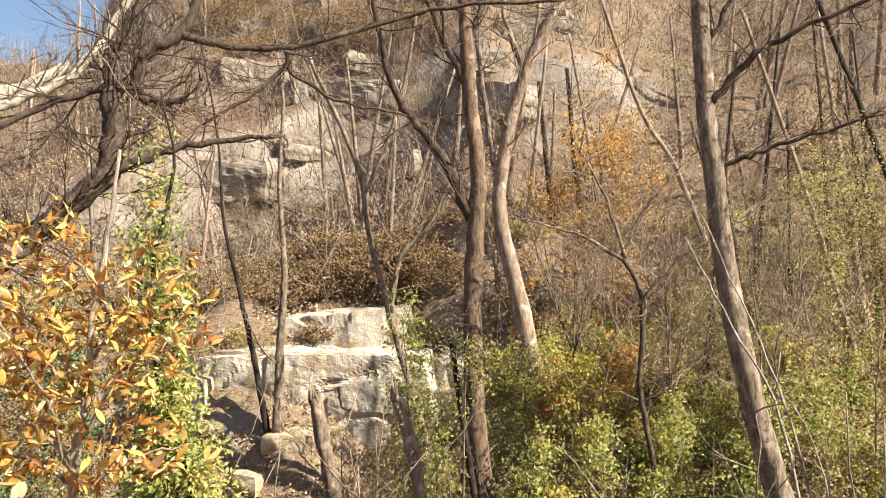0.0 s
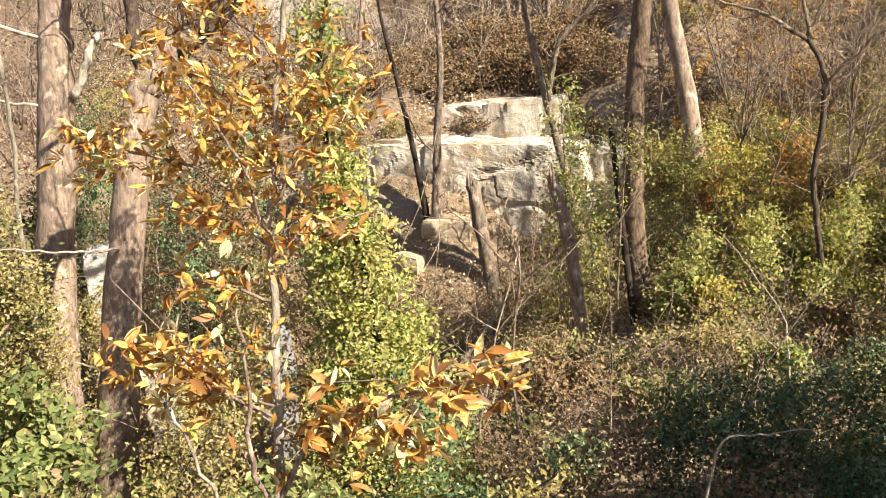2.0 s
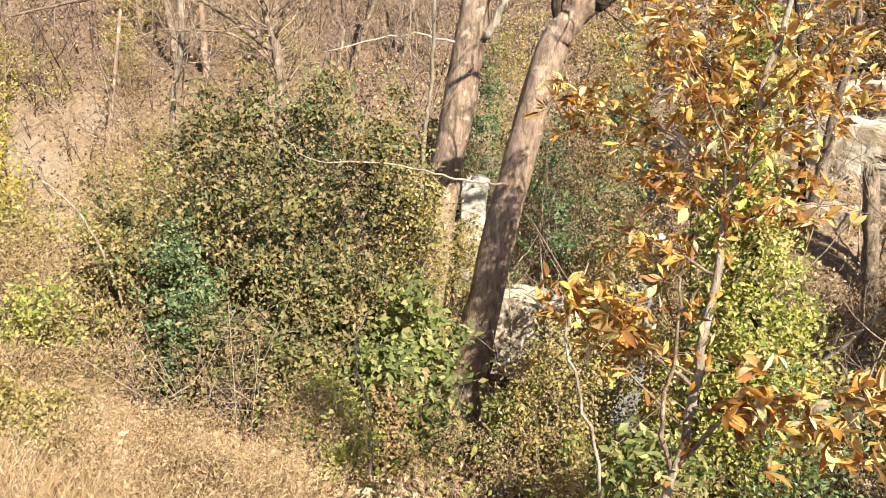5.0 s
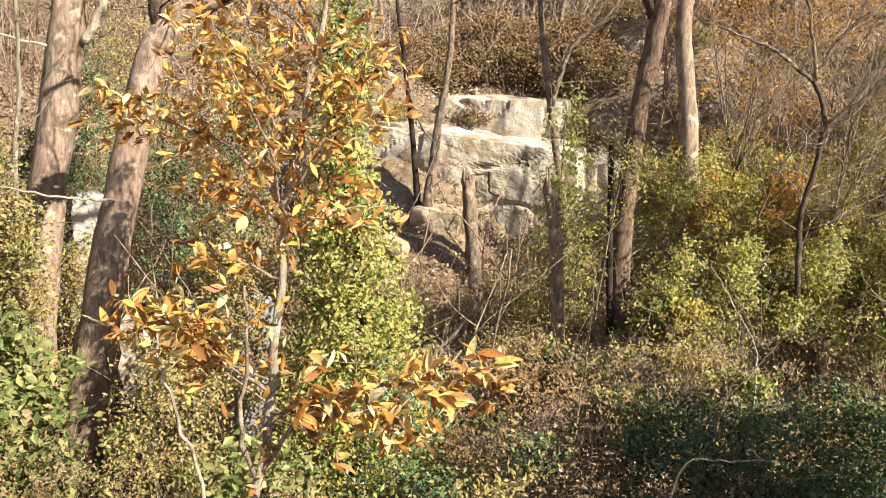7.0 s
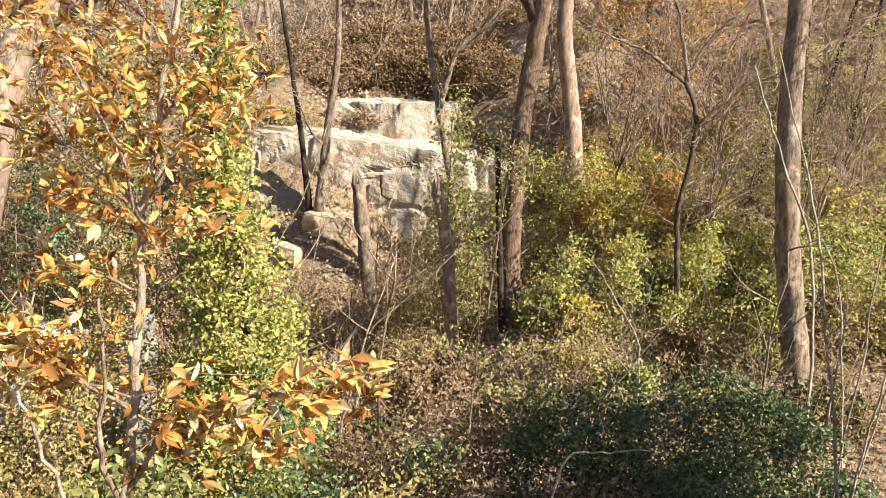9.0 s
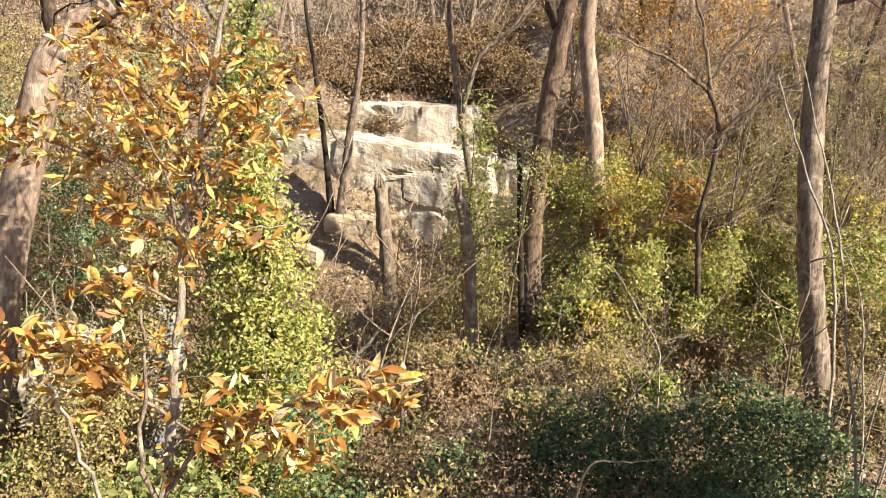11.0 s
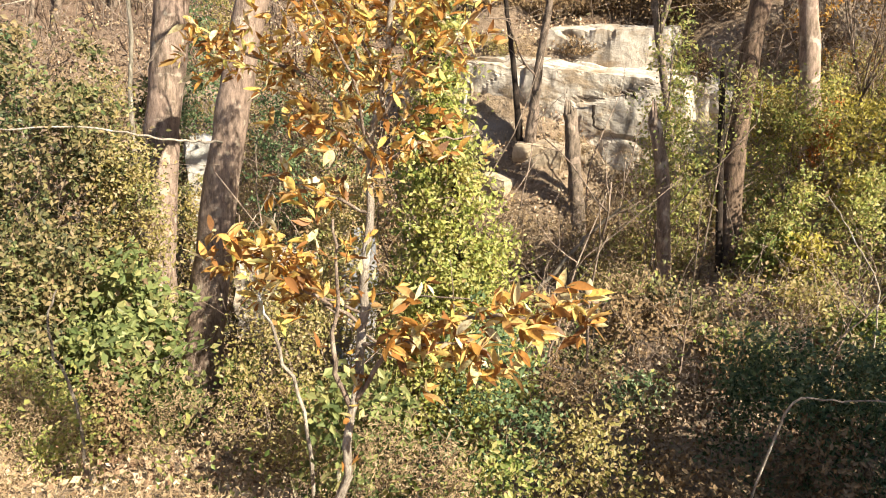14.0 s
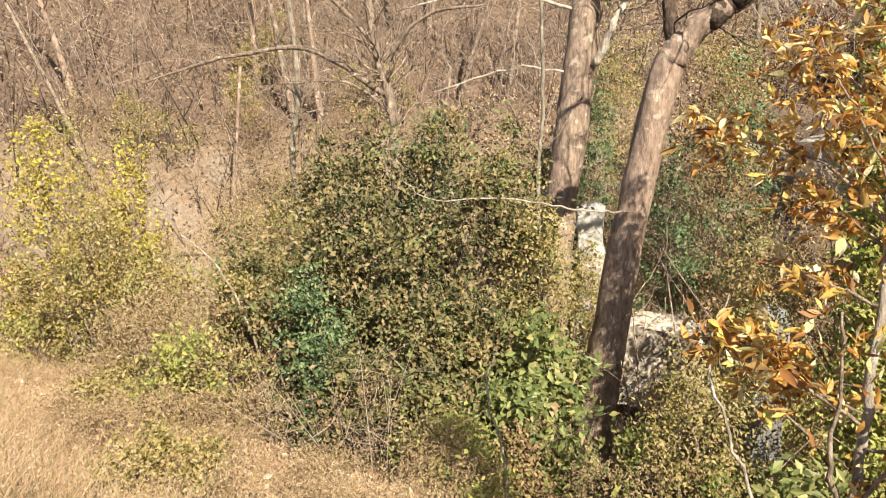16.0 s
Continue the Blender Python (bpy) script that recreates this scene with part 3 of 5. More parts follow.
tree("large_tree", [(-7.72, 9.4, -3.0), (-7.61, 9.48, -0.51), (-7.4, 9.63, 1.58), (-7.19, 9.77, 3.56), (-6.9, 9.9, 6.0)],
     0.3, 0.2, BARK_PINK, "tall tree with furrowed pinkish-tan bark in the gully", [
         ([(-7.05, 9.72, 2.5), (-6.81, 9.8, 3.04), (-6.68, 9.9, 3.35)], 0.06, 0.05),
         ([(-7.2, 9.75, 3.6), (-6.37, 10.2, 4.93), (-5.57, 10.6, 5.39), (-5.1, 10.8, 5.7)], 0.14, 0.08),
         ([(-6.95, 9.85, 4.2), (-5.6, 9.1, 4.6), (-4.88, 9.42, 5.03), (-4.52, 9.6, 5.26), (-4.14, 9.78, 5.82), (-3.84, 9.9, 6.4)], 0.075, 0.045),
         ([(-7.2, 9.7, 3.2), (-8.2, 9.0, 3.6), (-9.4, 8.2, 3.4)], 0.03, 0.01),
         ([(-7.3, 9.6, 2.4), (-8.0, 9.0, 2.5), (-8.9, 8.3, 2.2)], 0.02, 0.008)], 22, 2, 0.8, limb_material=BARK_PALE)
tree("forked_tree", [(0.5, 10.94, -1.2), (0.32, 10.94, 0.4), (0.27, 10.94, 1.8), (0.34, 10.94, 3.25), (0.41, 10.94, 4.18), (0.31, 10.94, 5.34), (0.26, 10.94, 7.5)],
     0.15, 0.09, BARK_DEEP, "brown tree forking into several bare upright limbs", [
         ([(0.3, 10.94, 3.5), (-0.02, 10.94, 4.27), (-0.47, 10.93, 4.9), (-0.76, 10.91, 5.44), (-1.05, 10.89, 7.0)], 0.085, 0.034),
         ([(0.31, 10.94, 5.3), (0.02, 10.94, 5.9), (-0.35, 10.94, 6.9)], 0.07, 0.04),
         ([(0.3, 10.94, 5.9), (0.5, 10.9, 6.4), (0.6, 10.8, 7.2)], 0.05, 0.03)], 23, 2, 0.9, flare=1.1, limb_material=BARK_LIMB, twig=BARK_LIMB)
tree("grey_tree", [(1.6, 13.08, -0.3), (1.3, 13.08, 1.2), (1.04, 13.1, 2.59), (0.83, 13.12, 3.61), (0.87, 13.11, 4.45), (1.25, 13.08, 5.92), (2.3, 12.97, 8.0)],
     0.16, 0.085, BARK_PINK, "grey-barked tree curving up beside the forked tree", [
         ([(0.9, 13.1, 4.6), (1.25, 13.06, 5.95), (1.8, 13.0, 7.1)], 0.09, 0.07),
         ([(0.85, 13.1, 4.0), (0.68, 13.13, 5.0), (0.5, 13.1, 6.8)], 0.06, 0.04),
         ([(1.3, 13.08, 6.0), (1.0, 13.0, 6.8), (0.9, 13.0, 7.6)], 0.05, 0.03)], 24, 2, 0.8, limb_material=BARK_MID)
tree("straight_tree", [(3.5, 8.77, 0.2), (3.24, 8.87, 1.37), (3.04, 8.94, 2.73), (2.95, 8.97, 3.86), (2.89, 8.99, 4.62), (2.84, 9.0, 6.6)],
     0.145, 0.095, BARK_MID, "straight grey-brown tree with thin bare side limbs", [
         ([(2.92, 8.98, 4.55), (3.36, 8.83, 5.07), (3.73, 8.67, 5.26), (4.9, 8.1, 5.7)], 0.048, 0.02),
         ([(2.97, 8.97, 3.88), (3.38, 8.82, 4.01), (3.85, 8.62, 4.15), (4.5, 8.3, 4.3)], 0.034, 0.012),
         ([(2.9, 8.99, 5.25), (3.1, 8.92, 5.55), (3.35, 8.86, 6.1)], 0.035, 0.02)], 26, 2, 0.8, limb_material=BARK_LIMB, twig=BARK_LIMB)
tree("slender_tree", [(-1.08, 14.1, 2.0), (-1.41, 14.07, 3.43), (-1.54, 14.05, 4.43), (-1.81, 14.02, 5.23), (-2.4, 13.95, 6.6)], 0.065, 0.035, BARK_MID, "slender grey leaning stem above the outcrop",
     [([(-1.08, 14.1, 2.1), (-0.87, 14.11, 3.12), (-0.37, 14.14, 3.61), (0.1, 14.1, 4.6)], 0.05, 0.025), ([(-1.5, 14.05, 4.2), (-1.1, 14.0, 5.0), (-0.8, 14.0, 6.0)], 0.04, 0.02)], 28, 2, 0.8)
tree("slender_tree", [(-3.63, 15.5, -0.2), (-3.75, 15.5, 0.6), (-3.9, 15.5, 1.44), (-4.15, 15.5, 2.68), (-4.4, 15.5, 3.9), (-4.5, 15.5, 5.6), (-4.8, 15.5, 7.4)], 0.08, 0.012, BARK_DARK, "dark stem before the pale outcrop", (), 29, 2, 0.8, trunk_twigs=7)
# the wide grey trunk shadow on the rock is built as a stem
tree("slender_tree", [(-3.4, 15.45, -0.1), (-3.38, 15.5, 0.7), (-3.34, 15.5, 1.5), (-3.24, 15.5, 2.87), (-3.3, 15.5, 4.6), (-3.2, 15.5, 6.2), (-3.35, 15.5, 7.6)], 0.125, 0.014, BARK_MID, "grey stem in place of the trunk shadow on the pale outcrop", (), 30, 2, 0.8, trunk_twigs=9)
tree("slender_tree", [(-1.95, 6.4, -0.6), (-2.0, 6.42, 0.5), (-2.12, 6.43, 1.3), (-2.33, 6.45, 2.0), (-2.35, 6.45, 2.9), (-2.2, 6.5, 3.7), (-2.3, 6.5, 4.3)], 0.05, 0.006, BARK_DARK, "thin dark stem wound with ivy", (), 31, 2, 0.7, trunk_twigs=6)
tree("bare_shrub_tree", [(2.47, 10.38, 0.64), (2.38, 10.38, 1.28), (2.44, 10.38, 1.92), (2.41, 10.38, 2.53), (2.21, 10.41, 2.93)], 0.038, 0.028, BARK_LIMB, "small bare tree with wide-spread thin branches", [
    ([(2.21, 10.41, 2.9), (1.7, 10.3, 3.2), (1.0, 10.1, 3.4)], 0.03, 0.01), ([(2.21, 10.41, 2.9), (2.5, 10.4, 3.5), (3.1, 10.3, 4.2)], 0.03, 0.012),
    ([(2.25, 10.41, 2.9), (2.0, 10.3, 3.7), (1.6, 10.1, 4.4)], 0.026, 0.01), ([(2.4, 10.37, 2.3), (2.9, 10.2, 2.9), (3.6, 10.0, 3.3)], 0.026, 0.01)], 32, 2, 0.95, trunk_twigs=12, limb_material=BARK_MID)
for i, (x, y, top, lean) in enumerate(((0.08, 10.7, 1.95, 0.12), (1.15, 12.7, 1.5, -0.1), (-0.55, 10.7, 2.2, -0.1))):
    z = gz(x, y)
    tree("climbing_vine", [(x, y, z - 0.05), (x + lean * 0.3, y, z + (top - z) * 0.5), (x + lean, y, top)], 0.016, 0.008, BARK_MID, "climbing vine with yellow-green leaves beside a trunk", (), 240 + i, 1, 0.3, "climbing vines", 1.1, (LEAF_LIME, LEAF_GREEN)[i % 2], 0.055, 7, category="vine", trunk_twigs=16)
tree("slender_tree", [(0.36, 10.78, -1.1), (0.3, 10.78, -0.6), (0.06, 10.78, 1.2), (-0.02, 10.8, 2.0)], 0.055, 0.035, BARK_DARK, "thin dark stem beside the forked trunk", (), 25, 2, 0.5, trunk_twigs=4)
g = np.random.default_rng(37)
for i, (x, y, h) in enumerate(((3.1, 11.6, 2.6), (4.3, 11.0, 2.2), (2.1, 14.1, 2.8), (5.3, 12.4, 2.6), (1.0, 17.6, 2.8))):
    z = gz(x, y)
    fan = []
    for k in range(6):
        a = g.uniform(0, 6.28)
        q = np.array((math.cos(a), math.sin(a), 0)) * g.uniform(0.4, 1.1)
        fan.append(([(x, y, z + h * 0.35), tuple(q * 0.45 + (x, y, z + h * 0.75)), tuple(q + (x, y, z + h * g.uniform(1.0, 1.5)))], 0.017, 0.006))
    tree("twiggy_shrub", [(x, y, z - 0.1), (x + 0.03, y, z + h * 0.2), (x, y, z + h * 0.4)], 0.03, 0.02, BARK_MID, "bare shrub with a fan of thin reddish-tan twigs", fan, 200 + i, 2, 0.75, "bare shrubs", 1.1, category="shrub")

tree("crooked_tree", [(-9.39, 7.9, -0.4), (-9.39, 7.9, 1.84), (-9.52, 7.76, 2.83), (-9.62, 7.64, 4.4)], 0.11, 0.05, BARK_MID, "crooked small tree with a dense bare crown", [
    ([(-9.45, 7.8, 2.2), (-10.2, 7.0, 2.9), (-11.2, 6.2, 2.8), (-12.0, 5.4, 2.5)], 0.05, 0.015), ([(-9.5, 7.78, 2.6), (-8.9, 8.2, 3.3), (-8.2, 8.7, 3.4)], 0.04, 0.015),
    ([(-9.5, 7.75, 2.9), (-10.0, 7.3, 3.7), (-10.2, 7.1, 4.4)], 0.04, 0.02), ([(-9.4, 7.9, 1.9), (-9.8, 7.4, 2.4), (-10.5, 6.6, 2.4)], 0.03, 0.01)], 33, 2, 0.9, trunk_twigs=36)


def snag(name, pts, r0, r1, seed, label, material):
    g = np.random.default_rng(seed)
    o = np.array(pts[0], float)
    ob = thing(name, *o, label, "dead tree", "dead wood")
    w = Wood()
    line = spline(pts, 7)
    w.tube(line, np.linspace(r0, r1, len(line)), 12, 0.1, seed)
    part("trunk", w.mesh("trunk", material, o), ob)
    for i in range(6):
        s = Wood()
        a = g.uniform(0, 6.28)
        top = line[-1] + np.array((math.cos(a) * r1 * 0.7, math.sin(a) * r1 * 0.7, -0.06))
        s.tube([top, top + (0, 0, 0.1), top + np.array((g.normal(0, 0.02), 0, g.uniform(0.14, 0.34)))], [0.035, 0.03, 0.006], 5)
        part("splinter", s.mesh("splinter", material, o), ob)
    return ob


snag("dead_snag", [(-1.75, 12.6, -1.8), (-1.84, 12.6, -1.12), (-2.02, 12.6, -0.07), (-2.18, 12.6, 0.87)], 0.13, 0.105, 41, "broken grey-brown snag with a splintered top", BARK_MID)
snag("dead_snag", [(-0.3, 10.5, -1.3), (-0.35, 10.5, -0.93), (-0.53, 10.49, 0.34), (-0.74, 10.48, 1.2)], 0.11, 0.08, 42, "short dark snag overgrown with vines", BARK_BROWN)

# ---- chestnut sapling ----


def chestnut_leaf_mesh(seed):
    g = np.random.default_rng(seed)
    n = 6
    bend, curl, cup = g.uniform(-0.6, 1.6), g.uniform(-1.1, 1.1), g.uniform(0.1, 0.75)
    wid = 0.165 * np.array([0.06, 0.72, 1.0, 0.92, 0.55, 0.03])
    v, f = [], []
    for i in range(n):
        s = i / (n - 1)
        c = np.array((s, 0.06 * curl * math.sin(3 * s), -bend * 0.25 * s * s))
        tw = curl * s
        side = np.array((0, math.cos(tw), math.sin(tw)))
        upv = np.array((0, -math.sin(tw), math.cos(tw)))
        v += [c + side * wid[i] + upv * wid[i] * cup, c, c - side * wid[i] + upv * wid[i] * cup]
    for i in range(n - 1):
        a = 3 * i
        f += [[a, a + 1, a + 4, a + 3], [a + 1, a + 2, a + 5, a + 4]]
    return quick_mesh("leaf", np.array(v), f, CHESTNUT, True)


def chestnut():
    g = np.random.default_rng(5)
    o = np.array((-1.55, 2.97, gz(-1.55, 2.97) - 0.05))
    ob = thing("chestnut_sapling", *o, "chestnut sapling with long orange-brown autumn leaves", "tree")
    leaves = [chestnut_leaf_mesh(60 + i) for i in range(8)]
    w = Wood()
    stem = limb(w, [tuple(o), (-1.44, 3.01, 0.84), (-1.4, 3.06, 1.36), (-1.4, 3.1, 1.93), (-1.37, 3.14, 2.4), (-1.3, 3.17, 2.9), (-1.25, 3.2, 3.3)], 0.025, 0.007, 9, 0.1, 0.008, 3)
    part("trunk", w.mesh("trunk", BARK_SAPLING, o), ob)
    twigs = [
        ([(-1.44, 3.01, 0.86), (-1.5, 2.95, 1.12), (-1.48, 2.95, 1.45), (-1.5, 2.94, 1.8)], 0.014, 6, 0.12, 0.05),
        ([(-1.44, 3.01, 0.9), (-1.2, 3.0, 1.28), (-0.95, 3.0, 1.42), (-0.62, 3.05, 1.48), (-0.4, 3.2, 1.52)], 0.012, 44, 0.17, 0.055),
        ([(-1.42, 3.04, 1.2), (-1.1, 2.95, 1.3), (-0.85, 2.92, 1.36), (-0.74, 2.91, 1.3)], 0.008, 24, 0.17, 0.05),
        ([(-1.42, 3.04, 1.3), (-1.7, 3.0, 1.45), (-1.9, 2.98, 1.56), (-2.05, 2.97, 1.6)], 0.009, 34, 0.17, 0.06),
        ([(-1.42, 3.05, 1.35), (-1.65, 3.02, 1.4), (-1.8, 3.0, 1.4)], 0.007, 18, 0.16, 0.05),
        ([(-1.4, 3.1, 1.8), (-1.65, 3.05, 1.88), (-1.9, 3.1, 1.9)], 0.008, 14, 0.15, 0.05),
        ([(-1.4, 3.1, 2.0), (-1.2, 3.15, 2.12), (-1.0, 3.25, 2.15)], 0.008, 16, 0.15, 0.06),
        ([(-1.39, 3.12, 2.02), (-1.6, 3.08, 2.15), (-1.8, 3.05, 2.2)], 0.008, 18, 0.15, 0.07),
        ([(-1.39, 3.12, 2.1), (-1.65, 3.05, 2.35), (-1.95, 3.0, 2.45), (-2.15, 3.0, 2.47)], 0.009, 30, 0.16, 0.07),
        ([(-1.38, 3.12, 2.2), (-1.2, 3.1, 2.45), (-1.05, 3.15, 2.55)], 0.008, 24, 0.16, 0.09),
        ([(-1.36, 3.14, 2.3), (-1.5, 3.1, 2.5), (-1.6, 3.1, 2.65)], 0.008, 24, 0.16, 0.1),
        ([(-1.36, 3.14, 2.35), (-1.6, 3.1, 2.7), (-1.8, 3.05, 2.85)], 0.008, 26, 0.16, 0.1),
        ([(-1.34, 3.15, 2.5), (-1.15, 3.15, 2.75), (-1.0, 3.2, 2.82)], 0.008, 22, 0.15, 0.09),
        ([(-1.38, 3.05, 2.1), (-1.41, 2.9, 2.41), (-1.51, 2.88, 2.6), (-1.63, 2.86, 2.85)], 0.007, 8, 0.15, 0.05),
        ([(-1.3, 3.17, 2.7), (-1.45, 3.15, 2.9), (-1.65, 3.1, 2.98)], 0.006, 18, 0.15, 0.08),
    ]
    for pts, r, n, size, wide in twigs:
        bw = Wood()
        ll = limb(bw, pts, r, r * 0.4, 6, 0.05, 0.006, n)
        b = part("branch", bw.mesh("branch", TWIG, o), ob)
        spare_v, spare_f, count = [], [], 0
        for k in range(int(n * (16 if pts[0][2] > 2.05 else 9))):
            if k % 6 == 0:       # leaves spread in fans from the buds
                u = g.uniform(0.15, 1.0) ** 0.8
                i = min(int(u * (len(ll) - 1)), len(ll) - 2)
                node = ll[i] + g.normal(0, wide * 1.1, 3)
                fan = ll[i + 1] - ll[i] + g.normal(0, 0.02, 3)
                fan = fan / (np.linalg.norm(fan) + 1e-9)
            way = fan + g.normal(0, 0.75, 3) + np.array((0, 0, -0.12))
            face = Matrix.Translation(node + g.normal(0, 0.008, 3) - o) @ Vector(way).to_track_quat("X", "Z").to_matrix().to_4x4() @ Matrix.Rotation(g.normal(0.2, 0.7), 4, "X") @ Matrix.Scale(size * (0.26 + 0.45 * g.random() ** 1.5) * (0.74 if pts[0][2] > 2.05 else 1.0), 4)
            me = leaves[int(g.integers(8))]
            if k < n:
                lo = new("leaf", me)
                lo.parent = b
                lo.matrix_local = face
            else:
                spare_v += [tuple(face @ q.co) for q in me.vertices]
                spare_f += [[q + count for q in p.vertices] for p in me.polygons]
                count += len(me.vertices)
        if count:
            part("foliage", quick_mesh("foliage", spare_v, spare_f, CHESTNUT_MASS, True), b, kind="stuff")
    for k in range(90):        # shrivelled leaves along the trunk
        i = int(g.integers(4, len(stem) - 12))
        lo = new("leaf", leaves[int(g.integers(8))])
        lo.parent = ob
        lo.matrix_local = Matrix.Translation(stem[i] - o + g.normal(0, 0.03, 3)) @ Euler(g.uniform(-3, 3, 3)).to_matrix().to_4x4() @ Matrix.Scale(g.uniform(0.05, 0.09), 4)


chestnut()

# ---- shrubs ----
KINDS = {
    "green": ("leafy_shrub", LEAF_GREEN, 0.058, "bright green leafy shrub touched with yellow"),
    "lime": ("vine_thicket", LEAF_LIME, 0.05, "yellow-green vine thicket in autumn"),
    "dark": ("evergreen_shrub", LEAF_DARK, 0.055, "dark glossy evergreen shrub"),
    "olive": ("fading_shrub", LEAF_OLIVE, 0.048, "fading shrub with olive and tan leaves"),
    "broad": ("vine_draped_shrub", LEAF_BROAD, 0.064, "shrub draped with broad fading vine leaves"),
    "red": ("red_shrub", LEAF_RED, 0.06, "small shrub with scarlet and orange autumn leaves"),
    "maple": ("broadleaf_shrub", LEAF_MAPLE, 0.105, "lush shrub with broad mid-green leaves"),
    "ivy": ("ivy_column", LEAF_IVY, 0.062, "column of bright yellow-green climbing ivy"),
    "yellow": ("yellow_shrub", LEAF_YELLOW, 0.06, "shrub with clear yellow autumn leaves"),
    "orange": ("orange_shrub", LEAF_ORANGE, 0.07, "small tree with thin orange autumn foliage"),
    "brown": ("dry_shrub", LEAF_BROWN, 0.06, "dry brown brushwood with withered leaves"),
    "tan": ("withered_shrub", LEAF_TAN, 0.045, "withered tan weeds and brushwood"),
}
made = 0


def bush(kind, x, y, top, w, dense=1.0):
    """A shrub of that kind whose crown reaches the height top."""
    global made
    made += 1
    name, leaf, size, label = KINDS[kind]
    size *= min(max(math.hypot(x, y) / 8.0, 0.72), 1.1)        # finer-leaved plants on the near bank
    return shrub(name, x, y, top, w, leaf, size, label, 300 + made, dense=dense)


